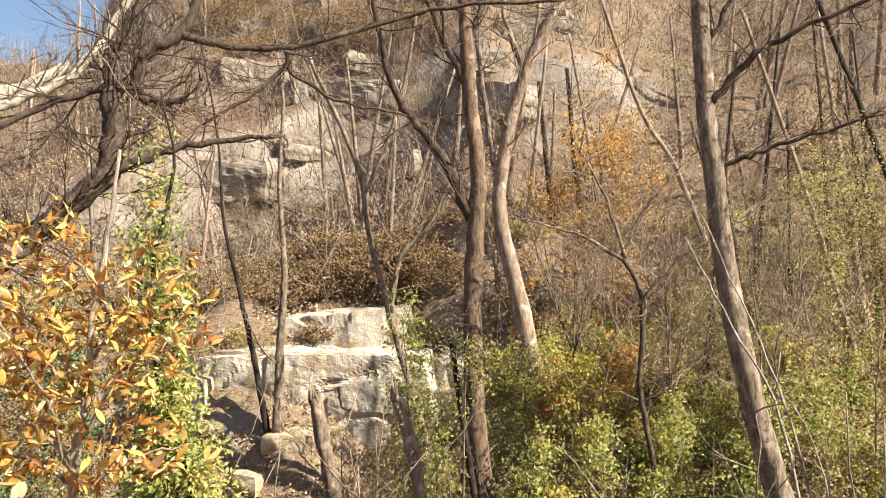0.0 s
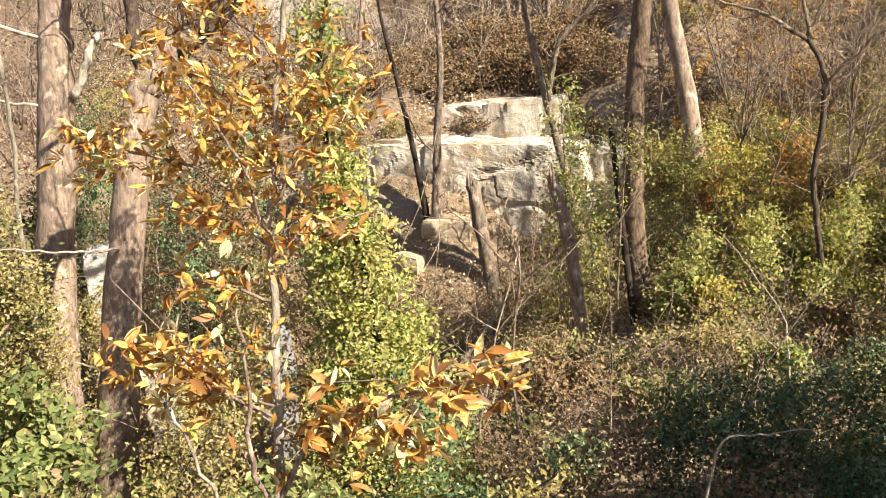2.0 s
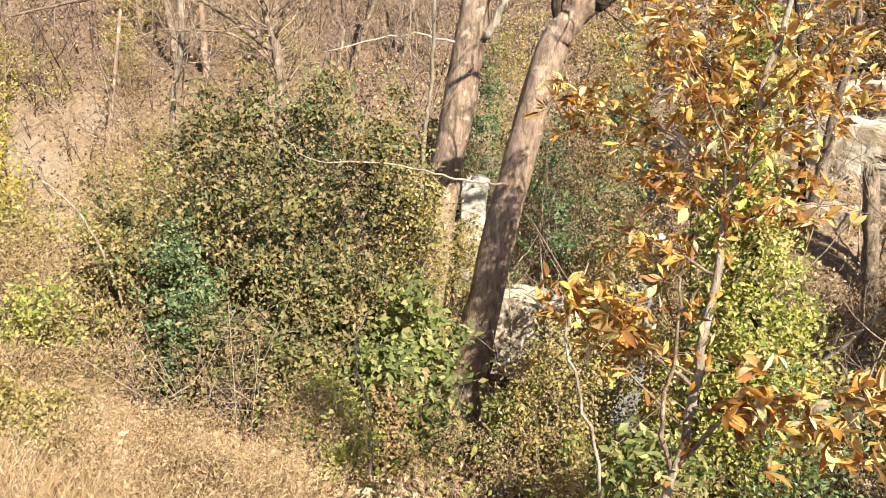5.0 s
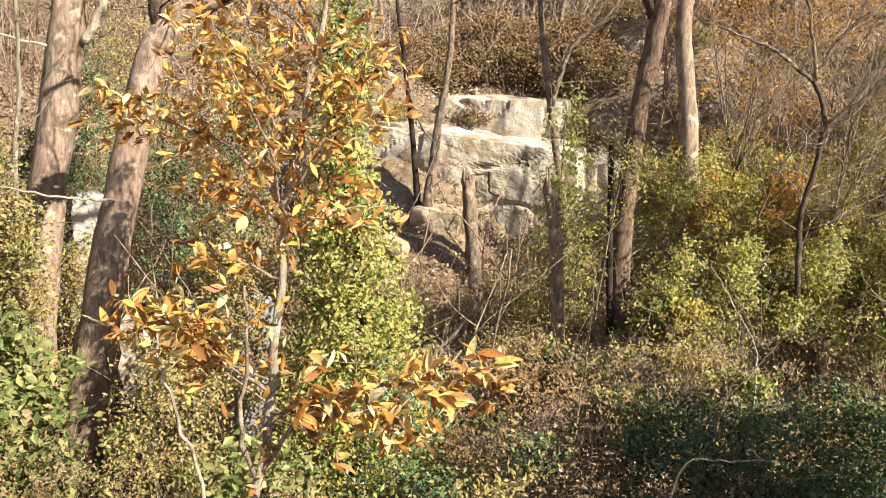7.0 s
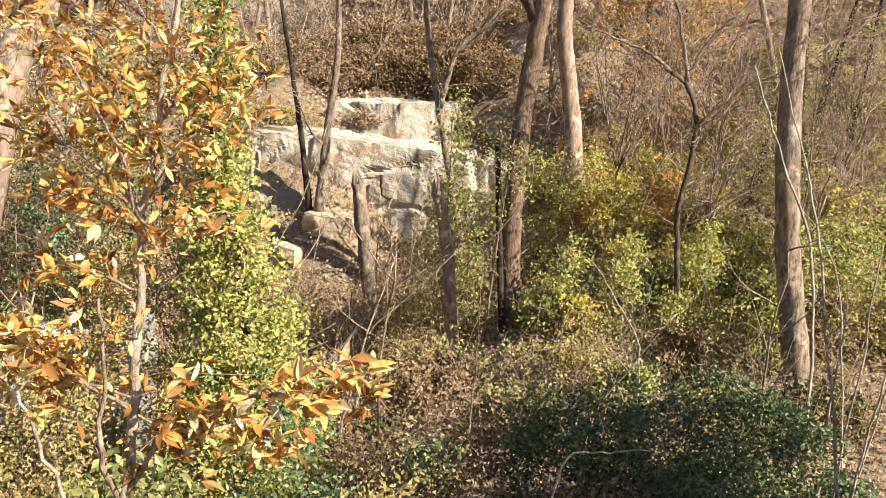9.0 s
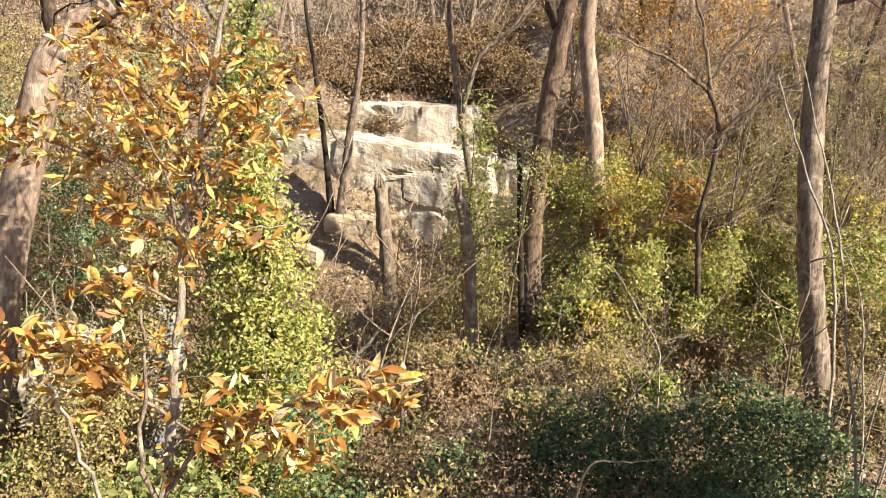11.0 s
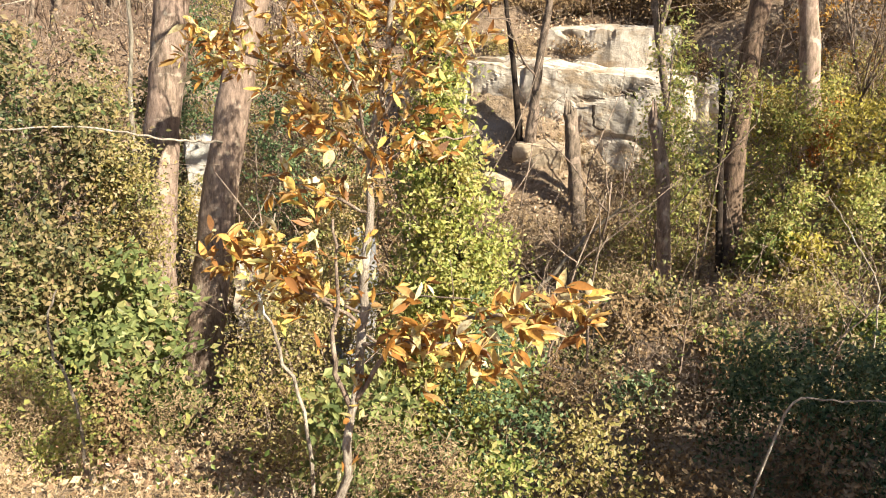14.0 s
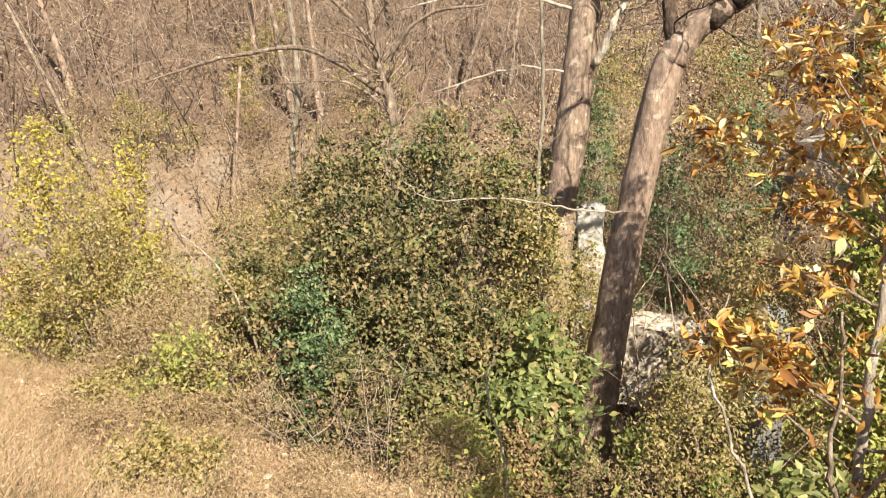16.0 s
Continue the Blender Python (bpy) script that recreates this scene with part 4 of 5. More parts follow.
# kind, x, y, top, half width, density
PLACES = """
olive -7.43 10.25 -0.4 0.35 0.7
maple -5.67 6.3 -0.15 0.75 1.3
maple -5.3 5.6 -0.5 0.45 1.2
maple -6.3 6.1 -0.35 0.5 1.2
broad -7.2 6.5 2.1 0.6 0.6
broad -6.7 6.8 1.6 0.6 0.6
olive -6.2 7.2 1.2 0.5 0.7
dark -7.7 6.9 2.0 0.5 0.5
broad -8.0 6.5 1.9 0.6 0.6
broad -6.7 7.4 1.8 0.55 0.6
broad -8.6 6.2 1.8 0.8 0.8
broad -7.05 5.9 1.0 0.85 0.6
broad -7.8 5.7 1.2 0.8 0.7
broad -6.5 5.5 0.3 0.6 0.7
broad -6.1 5.9 0.2 0.5 1.0
broad -6.6 4.6 -0.1 0.7 0.8
broad -5.8 5.0 -0.35 0.5 0.9
lime -5.3 4.6 -0.45 0.5 0.9
tan -4.9 4.1 -0.5 0.5 0.6
broad -8.3 4.9 0.5 0.8 0.5
olive -9.2 5.6 0.8 1.0 0.6
ivy -2.05 6.4 1.45 0.42 1.3
ivy -2.25 6.45 2.6 0.28 1.1
green -2.36 6.5 3.75 0.26 1.0
ivy -1.7 6.3 0.6 0.5 1.1
ivy -2.1 6.2 0.4 0.45 1.1
lime -0.6 10.9 2.45 0.36 0.45
red 1.5 12.9 1.3 0.2 0.06
brown -0.4 8.6 -0.5 0.6 0.35
brown 0.0 5.7 0.15 0.45 0.5
dark 0.7 5.8 0.5 0.5 1.5
dark 1.4 5.7 0.6 0.55 1.5
dark 2.2 5.9 0.6 0.6 1.6
brown 0.2 4.5 0.1 0.4 0.3
brown 0.9 4.8 0.2 0.45 0.6
tan 0.45 3.9 0.35 0.3 0.7
tan 1.0 3.8 0.36 0.3 0.7
tan 1.5 3.9 0.4 0.35 0.7
olive 2.0 4.1 0.4 0.3 0.6
dark 1.7 4.9 0.35 0.45 1.2
brown 1.2 4.2 0.25 0.4 0.3
olive -0.45 4.2 0.5 0.3 0.7
dark -1.1 4.4 0.85 0.35 0.7
green -0.9 3.9 0.25 0.35 0.7
maple -1.9 4.2 0.35 0.4 0.8
tan -2.5 4.4 -0.1 0.35 0.5
tan -3.6 4.7 -0.3 0.5 0.5
olive -3.2 5.4 0.4 0.5 0.6
olive -3.1 6.6 1.0 0.45 0.6
olive -3.7 7.4 0.9 0.4 0.45
brown -4.3 8.6 0.4 0.5 0.4
brown -4.6 9.6 0.2 0.5 0.45
tan -5.0 10.6 0.0 0.5 0.4
brown -0.8 5.3 0.1 0.4 0.35
tan -1.05 3.4 0.6 0.14 1.2
tan -1.3 12.2 -0.3 0.8 0.5
tan -2.4 12.4 -0.8 0.8 0.5
tan -0.9 14.4 0.1 0.8 0.4
olive -3.3 10.6 -0.9 0.8 0.5
tan -3.2 12.9 -0.8 0.8 0.5
orange 2.9 16.2 7.0 1.2 0.13
orange 3.9 16.8 6.0 1.1 0.15
orange 2.0 16.4 4.8 0.9 0.15
brown 3.2 17.0 5.5 1.2 0.2
yellow 2.0 12.3 1.5 0.6 0.35
yellow 3.0 12.0 1.6 0.6 0.35
orange 2.6 12.5 1.6 0.4 0.3
lime 6.5 13.6 4.8 0.9 0.15
lime 5.0 14.0 4.2 0.8 0.15
olive 8.0 12.8 4.8 1.0 0.14
lime 4.2 11.8 2.6 0.6 0.16
lime 5.6 12.6 3.9 0.8 0.15
olive 3.9 12.4 2.6 0.8 0.16
olive 6.3 13 5.0 1.2 0.16
lime 7.6 13.2 5.0 1.1 0.14
tan 5.5 15.5 5.0 1.2 0.3
brown 7.5 16 6.0 1.3 0.3
yellow -12.2 3.7 2.1 0.6 0.3
olive -12.6 4.2 2.4 0.7 0.3
yellow -11.6 4.7 1.5 0.5 0.35
olive -11.2 4.0 1.2 0.6 0.4
olive -10.6 4.5 0.3 0.8 0.6
tan -10.6 5.9 0.9 1.1 0.7
olive -9.9 6.3 0.7 0.9 0.5
tan -12.0 7.4 1.2 1.2 0.6
tan -13.5 5.0 1.4 1.2 0.6
tan -9.0 3.6 0.2 0.8 0.5
lime -8.0 3.4 0.0 0.5 0.6
tan -6.6 3.2 -0.1 0.5 0.5
tan -5.4 3.3 -0.25 0.4 0.6
dark -5.6 11.6 2.4 0.5 0.4
dark -6.6 11.2 1.6 0.5 0.5
broad -7.2 10.6 -1.2 0.4 0.5
broad -8.4 10.6 1.4 0.6 0.5
brown -6.2 12.4 0.8 0.6 0.4
brown -1.4 15.8 -0.6 0.5 0.6
tan -2.7 15.5 -1.0 0.5 0.6
green -0.7 15.2 1.5 0.3 0.3
brown -3.6 19.2 3.0 1.0 2
brown -2.0 19.3 3.3 1.0 2
brown -0.6 19.3 3.5 1.0 2
brown -5.0 18.9 2.6 1.0 2
brown -2.8 19.9 3.8 1.1 2
brown -1.2 20.0 4.0 1.1 2
brown -3.1 20.8 3.6 1.4 2.6
brown -4.6 20.4 3.2 1.4 2.6
brown -1.6 20.9 3.7 1.3 2.6
brown -6.2 20.0 2.8 1.4 2.6
brown 0.3 20.4 3.9 1.3 2.6
brown 1.8 20.0 3.6 1.3 0.8
tan -6.5 24.0 5.0 1.5 0.6
brown -7.8 19.5 2.6 1.3 0.7
tan -7.4 12.6 1.2 0.8 0.4
dark -8.6 12.0 2.4 0.6 0.4
olive -6.6 13.4 3.0 0.9 0.4
brown -4.6 12.0 0.9 0.5 0.4
tan -4.1 11.2 0.4 0.5 0.5
olive -8.9 13.4 3.2 0.9 0.4
brown -7.4 14.6 3.2 0.9 0.4
lime 0.2 14.6 0.9 0.5 0.35
olive 1.2 15.4 1.2 0.5 0.3
yellow 0.9 16.0 1.3 0.5 0.3
tan 0.6 17.2 1.7 0.5 0.3
brown 1.4 17.4 2.6 0.8 0.4
yellow 1.6 13.9 1.7 0.6 0.35
lime 2.6 14.2 1.9 0.7 0.3
yellow 3.6 13.2 2.0 0.7 0.3
olive 2.2 15.2 2.2 0.7 0.3
yellow 4.6 11.2 1.9 0.5 0.35
green 4.4 10.2 1.4 0.5 0.35
"""
for row in PLACES.split("\n"):
    if row.strip():
        k, *nums = row.split()
        bush(k, *(float(v) for v in nums))

g = np.random.default_rng(29)
for i in range(16):        # rusty brush high on the hill above the crags
    x, y = g.uniform(-9, 2), g.uniform(30, 37)
    bush("brown", x, y, gz(x, y) + g.uniform(0.7, 1.5), g.uniform(0.9, 1.7), 1.2)

# a tangle of small shrubs of many kinds on the slope beside the forked tree, and before the leaning tree
for k, x, y, high, w, dense in (("lime", 1.1, 10.6, 1.3, 0.22, 0.4), ("lime", 1.9, 10.9, 1.3, 0.25, 0.4), ("lime", 2.9, 10.6, 1.4, 0.24, 0.35), ("lime", 3.9, 10.0, 1.7, 0.3, 0.4), ("green", 3.4, 9.3, 1.3, 0.3, 0.5),
                                ("olive", 4.9, 10.8, 1.8, 0.3, 0.4), ("lime", 1.5, 12.4, 1.9, 0.3, 0.4), ("lime", 1.1, 12.6, 1.6, 0.3, 0.4), ("lime", -0.25, 11.6, 1.7, 0.25, 0.5), ("green", 5.4, 9.6, 1.5, 0.35, 0.4), ("brown", 2.4, 9.2, 0.7, 0.3, 0.4)):
    bush(k, x, y, gz(x, y) + high, w, dense)
for k, x, y, top, w in (("tan", -3.9, 16.7, 1.75, 0.4), ("brown", -2.9, 17.3, 1.75, 0.4), ("olive", -1.1, 17.6, 1.75, 0.4), ("brown", -0.4, 17.2, 1.6, 0.45), ("tan", -5.0, 16.6, 1.4, 0.5), ("olive", -4.5, 17.0, 1.7, 0.35)):
    bush(k, x, y, top, w, 0.5)
g = np.random.default_rng(31)
MIXED = ("lime", "olive", "green", "green", "tan", "brown", "lime", "yellow")
for i in range(64):
    x, y = g.uniform(0.2, 6.2), g.uniform(7.2, 13.2)
    if y < 9.3 or x < 1 and y < 10.5:
        continue
    if abs((x - 0.4) * 10.9 - 0.4 * (y - 10.94)) < 5 and y < 11 or abs(x * 13 - 1.4 * y) < 5 and y < 13:     # the feet of the two trunks show
        continue
    low = gz(x, y) + (g.uniform(0.3, 0.6) if y < 9 else 0.3 + 1.0 * g.random() ** 1.8)
    bush(MIXED[int(g.integers(8))], x, y, low, g.uniform(0.22, 0.5), g.uniform(0.25, 0.6))
for i in range(26):
    x, y = g.uniform(-5.2, -1.6), g.uniform(3.9, 8.4)
    if abs((x + 0.6) * 7.85 + (y + 0.2) * 5.22) < 4.6:      # a bare strip of litter runs down to the leaning tree
        continue
    bush(("olive", "brown", "green", "tan", "lime", "tan")[i % 6], x, y, gz(x, y) + g.uniform(0.4, 1.1), g.uniform(0.22, 0.42), g.uniform(0.5, 0.9))
for i in range(18):
    x, y = g.uniform(-9.2, -5.6), g.uniform(4.3, 7.2)
    bush(("broad", "tan", "broad", "dark", "brown", "olive")[i % 6], x, y, gz(x, y) + g.uniform(1.0, 2.6), g.uniform(0.25, 0.5), 0.6)
for i in range(16):
    x, y = g.uniform(-5.0, 0.0), g.uniform(9.0, 13.5)
    bush(("tan", "tan", "olive", "brown")[i % 4], x, y, gz(x, y) + g.uniform(0.3, 0.8), g.uniform(0.35, 0.6), 0.6)

for i in range(26):        # dull low growth in the hollow
    x, y = g.uniform(-1.6, 4.6), g.uniform(6.2, 9.4)
    bush(("broad", "brown", "green", "broad", "dark", "olive")[i % 6], x, y, gz(x, y) + g.uniform(0.25, 0.6), g.uniform(0.25, 0.5), g.uniform(0.4, 0.8))
for i in range(18):        # sunlit low plants round the feet of the two trunks
    x, y = g.uniform(0.7, 4.2), g.uniform(10.0, 12.4)
    bush(("lime", "green", "yellow", "green", "olive", "lime")[i % 6], x, y, gz(x, y) + g.uniform(0.35, 0.8), g.uniform(0.22, 0.38), g.uniform(0.35, 0.55))
for i in range(22):        # low yellow-green plants up the slope behind the grey tree
    x, y = g.uniform(0.8, 6.5), g.uniform(14, 19.5)
    bush(("yellow", "lime", "green", "olive")[i % 4], x, y, gz(x, y) + g.uniform(0.3, 0.75), g.uniform(0.3, 0.6), g.uniform(0.3, 0.5))
for i in range(30):        # brush at the head of the gully
    x, y = g.uniform(-14, -7.8), g.uniform(3.2, 8.5)
    bush(("tan", "olive", "tan", "brown", "lime")[i % 5], x, y, gz(x, y) + g.uniform(0.8, 1.9), g.uniform(0.35, 0.75), g.uniform(0.3, 0.6))
for i in range(44):        # brush that thins out towards the far slope
    x, y = g.uniform(-19, -9.5), g.uniform(6.5, 13.5)
    bush(("tan", "olive")[i % 2], x, y, gz(x, y) + g.uniform(0.6, 1.5), g.uniform(0.4, 0.9), g.uniform(0.2, 0.4))
for i in range(34):        # weeds on the near bank
    x = g.uniform(-9.5, -2.0)
    y = g.uniform(1.5, 3.0) - 0.03 * x
    bush(("tan", "tan", "olive", "tan", "tan")[i % 5], x, y, gz(x, y) + g.uniform(0.3, 0.62), g.uniform(0.1, 0.28), g.uniform(0.5, 1.0))

# an evergreen beside the viewpoint, known by the shade it throws on the shrubs ahead
g = np.random.default_rng(66)
for ex, ey, top in ((4.15, 3.8, 3.7), (4.5, 2.9, 3.2)):
    tree("evergreen_tree", [(ex, ey, -0.3), (ex, ey + 0.03, 1.6), (ex + 0.04, ey + 0.05, top)], 0.06, 0.03, BARK_BROWN, "evergreen tree with dark dense foliage beside the viewpoint", (), int(60 + 2 * ey), 2, 0.62, leaf=LEAF_DARK, leaf_size=0.1, per_tip=20, trunk_twigs=38)

# undergrowth between the named shrubs
def groundcover(name, label, n, leaf, size, x0, x1, y0, y1, high, seed):
    """Low leaves scattered thinly over the slope, in drifts."""
    g = np.random.default_rng(seed)
    x, y = g.uniform(x0, x1, n), g.uniform(y0, y1, n)
    drift = np.array([noise.noise((a * 0.9, b * 0.9, seed)) for a, b in zip(x, y)])
    keep = drift > -0.05
    x, y, drift = x[keep], y[keep], drift[keep]
    z = ground_height(x, y) + g.random(len(x)) ** 1.6 * high * (0.5 + 1.5 * drift)
    v, f = leaf_cloud(np.stack([x, y, z + 0.02], 1), size, g, up=0.6)
    tagged(new(name, quick_mesh(name, v, f, leaf)), label, "groundcover", kind="stuff")


def vine_mat(name, label, n, leaf, size, seed):
    """Climbing vines that lie over the shrubs of the slope as an uneven, sunlit mat."""
    g = np.random.default_rng(seed)
    x, y = g.uniform(0.3, 7.5, n), g.uniform(9.2, 17.0, n)
    keep = np.array([noise.noise((a * 0.8, b * 0.8, seed)) for a, b in zip(x, y)]) > -0.06
    x, y = x[keep], y[keep]
    top = np.array([noise.noise((a * 1.1, b * 1.1, 4.4)) + 0.5 * noise.noise((a * 2.9, b * 2.9, 1.4)) for a, b in zip(x, y)])
    z = ground_height(x, y) + np.maximum(0.42 + 0.5 * top, 0.06) * (0.55 + 0.45 * smooth(8.6, 10.5, y)) - g.exponential(0.1, len(x))
    v, f = leaf_cloud(np.stack([x, y, np.maximum(z, ground_height(x, y) + 0.02)], 1), size, g, up=0.75)
    tagged(new(name, quick_mesh(name, v, f, leaf)), label, "vines", kind="stuff")


vine_mat("yellow_green_vines", "yellow-green climbing vines over the slope's shrubs", 14000, LEAF_LIME, 0.055, 51)
vine_mat("green_vines", "green climbing vines over the slope's shrubs", 9000, LEAF_GREEN, 0.06, 52)
vine_mat("olive_vines", "fading olive climbing vines over the slope's shrubs", 8000, LEAF_OLIVE, 0.055, 53)
vine_mat("yellow_vines", "clear yellow climbing vines over the slope's shrubs", 8000, LEAF_YELLOW, 0.055, 54)
groundcover("lime_groundcover", "thin yellow-green leaves of low plants over the slope", 15000, LEAF_LIME, 0.055, -1, 8, 9.3, 17, 0.5, 1)
groundcover("olive_groundcover", "fading olive leaves of low plants over the slope", 18000, LEAF_OLIVE, 0.055, -1, 8, 8.9, 17, 0.6, 2)
groundcover("green_groundcover", "green leaves of low plants in the gully", 9000, LEAF_GREEN, 0.065, -6, 0, 4, 12, 0.8, 3)
groundcover("tan_groundcover", "low withered tan weeds on the gully floor", 14000, LEAF_TAN, 0.06, -6, 1, 9, 14.2, 0.4, 5)
groundcover("brown_groundcover", "withered brown leaves of low plants in the gully", 16000, LEAF_BROWN, 0.065, -8, 4, 7.0, 15.5, 0.7, 4)
g = np.random.default_rng(77)
for i in range(30):
    x, y = g.uniform(-11, 9), g.uniform(7, 16.5)
    if -5.5 < x < 0.2 and y > 12.5 or x < -2.5 and y < 9 or -2.5 < x < 6 and y < 9.4:
        continue
    bush(("olive", "lime", "brown", "lime", "olive")[int(g.integers(5))], x, y, gz(x, y) + g.uniform(0.5, 1.1), g.uniform(0.5, 0.9), 0.45)

# ---- hillside brush, litter, grass ----


def brush_field(name, label, n, place, h0, h1, seed, material, thick=1.0):
    g = np.random.default_rng(seed)
    w = Wood()
    k = 0
    while k < n:
        x, y = place(g)
        z = gz(x, y)
        h = g.uniform(h0, h1)
        k += 1
        lean = g.normal(0, 0.32, 2)
        p0 = np.array((x, y, z - 0.1))
        p = [p0, p0 + (lean[0] * h * 0.4, lean[1] * h * 0.4, h * 0.5), p0 + (lean[0] * h, lean[1] * h, h)]
        w.tube(p, [(0.006 * h + 0.005) * thick, (0.005 * h + 0.003) * thick, 0.003 * thick], 3)
        for b in range(5):
            u = g.uniform(0.25, 0.9)
            q = p0 + (p[2] - p0) * u
            d = np.array((g.normal(0, 0.8), g.normal(0, 0.8), 0.55)) * h * g.uniform(0.15, 0.35)
            w.tube([q, q + d * 0.5 + g.normal(0, 0.03, 3), q + d], [(0.007 + 0.002 * h) * thick, 0.006 * thick, 0.003 * thick], 3)
    ob = new(name, w.mesh(name, material))
    tagged(ob, label, "brush", kind="stuff")


def on_hill(g):
    while True:
        x, y = g.uniform(-36, 24), g.uniform(3, 48)
        r = math.hypot(x - 2, y + 2)
        if x > -0.5 and y < 28 and g.random() < 0.65:
            continue
        if (20.8 if -7.5 < x < 1 else 19) < r < 50 and abs(math.atan2(x, y)) < 1.45:
            return x, y


def in_gully(g):
    while True:
        x, y = g.uniform(-13, 9), g.uniform(6.5, 18)
        if math.hypot(x - 2, y + 2) < 19.5 and not (-6 < x < 0.5 and 15.5 < y):
            return x, y


def on_slope(g):
    while True:
        x, y = g.uniform(-5, 7.5), g.uniform(6.3, 14.5)
        if not (-5.2 < x < -1.0 and y < 9 and x + y < 5):
            return x, y


def at_gully_head(g):
    return g.uniform(-14, -5.5), g.uniform(3.6, 9.5)


brush_field("undergrowth_stems", "thin pale and brown stems standing in the undergrowth", 240, on_slope, 0.6, 1.5, 93, TWIG, 0.36)
def in_hollow(g):
    return g.uniform(-1.8, 4.6), g.uniform(6.6, 9.6)


brush_field("tangled_stems", "tangle of thin tan and brown stems in the shaded hollow", 420, in_hollow, 0.3, 0.95, 96, TWIG, 0.3)
brush_field("withered_stems", "thin withered stems at the head of the gully", 700, at_gully_head, 0.6, 1.6, 94, DRY_STEM, 0.5)
brush_field("hillside_brush", "bare grey-brown saplings and brush on the far hillside", 8000, on_hill, 0.7, 2.8, 91, DRY_STEM, 0.8)


def withered():
    """Withered leaves that still hang in the hillside brush."""
    g = np.random.default_rng(95)
    p = np.array([on_hill(g) for _ in range(9000)])
    c = np.stack([p[:, 0], p[:, 1], ground_height(p[:, 0], p[:, 1]) + g.uniform(0.1, 1.3, len(p))], 1)
    c = (c[:, None] + g.normal(0, 0.3, (len(c), 18, 3))).reshape(-1, 3)
    v, f = leaf_cloud(c, 0.085, g)
    tagged(new("withered_brush", quick_mesh("withered_brush", v, f, LEAF_HUSK)), "withered tan leaves in the hillside brush", "brush", kind="stuff")


withered()
saplings = []
g = np.random.default_rng(92)
for i in range(8):
    ob = thing("bare_sapling", 0, 0, 0, "thin bare sapling among the gully shrubs", "sapling", "bare saplings")
    w, h = Wood(), 1.8
    line = limb(w, [(0, 0, -0.1), (g.normal(0, 0.08), g.normal(0, 0.08), 0.7), (g.normal(0, 0.25), g.normal(0, 0.25), h)], 0.014, 0.005, 5, 0, 0.01, i)
    part("trunk", w.mesh("trunk", TWIG), ob)
    for k in range(6):
        w = Wood()
        d = np.array((g.normal(), g.normal(), 0.9))
        grow(w, line[int(g.integers(3, len(line)))], d / np.linalg.norm(d), g.uniform(0.3, 0.6), 0.006, 1, g, [])
        part("branch", w.mesh("branch", TWIG), ob)
    saplings.append(ob)
spots = [in_gully(g) for _ in range(90)]
for i, (x, y) in enumerate(spots):
    m = pose(x, y, gz(x, y), 0, 0, g.uniform(0, 360)) @ Matrix.Scale(g.uniform(0.6, 1.5), 4)
    if i < 8:
        saplings[i].matrix_world = m
    else:
        c = copy_thing(saplings[i % 8], Matrix.Identity(4))
        c.matrix_basis = m



def far_tree(x, y, h, seed, leaf=None):
    g = np.random.default_rng(seed)
    z = gz(x, y)
    l = g.normal(0, 0.17, 2)
    tree("woodland_tree", [(x, y, z - 0.2), (x + l[0] * h * 0.4, y + l[1] * h * 0.4, z + h * 0.4), (x + l[0] * h, y + l[1] * h, z + h)], 0.03 + 0.012 * h, 0.03, BARK_BROWN if seed % 2 else BARK_MID,
         "slender bare woodland tree on the slope", (), seed, 2, h * 0.28, "woodland trees", 1.2, leaf, 0.07, 2, trunk_twigs=8)


g = np.random.default_rng(15)
for i in range(24):
    x, y = g.uniform(3.5, 16), g.uniform(15, 27)
    far_tree(x, y, g.uniform(4, 8), 400 + i, (LEAF_OLIVE, None, LEAF_LIME, LEAF_BROWN)[i % 4])
for i in range(16):        # thin dark stems on the near slope
    x, y = g.uniform(3.8, 11), g.uniform(11.5, 19)
    z, lean, h = gz(x, y), g.normal(-0.05, 0.13), g.uniform(4, 7)
    tree("woodland_tree", [(x, y, z - 0.2), (x + lean * h * 0.45, y, z + h * 0.45), (x + lean * h, y + 0.2, z + h)], 0.04 + 0.004 * h, 0.02, BARK_DARK if i % 3 else BARK_LIMB,
         "thin dark bare woodland tree on the slope", (), 440 + i, 2, h * 0.2, "woodland trees", 1.2, trunk_twigs=7)
for i in range(14):
    x, y = g.uniform(-24, 2), g.uniform(19, 33)
    far_tree(x, y, g.uniform(3.5, 7), 500 + i)
for i in range(11):
    x, y = g.uniform(-9, 3), g.uniform(19, 25)
    far_tree(x, y, g.uniform(3, 5.5), 600 + i)
for i in range(16):
    x, y = g.uniform(-24, -11), g.uniform(6, 18)
    far_tree(x, y, g.uniform(3, 6), 560 + i, (None, LEAF_BROWN)[i % 2])


def litter():
    g = np.random.default_rng(8)
    n = 90000
    x, y = g.uniform(-14, 10, n), 2 + 24 * g.random(n) ** 1.2
    keep = (y > 6.6) | (x < -0.6)
    x, y = x[keep], y[keep]
    p = np.stack([x, y, ground_height(x, y) + g.uniform(0.0, 0.12, len(x))], 1)
    v, f = leaf_cloud(p, 0.08, g, up=0.8)
    tagged(new("leaf_litter", quick_mesh("leaf_litter", v, f, LITTER)), "fallen brown leaves scattered over the gully floor", "leaf litter", kind="stuff")


litter()


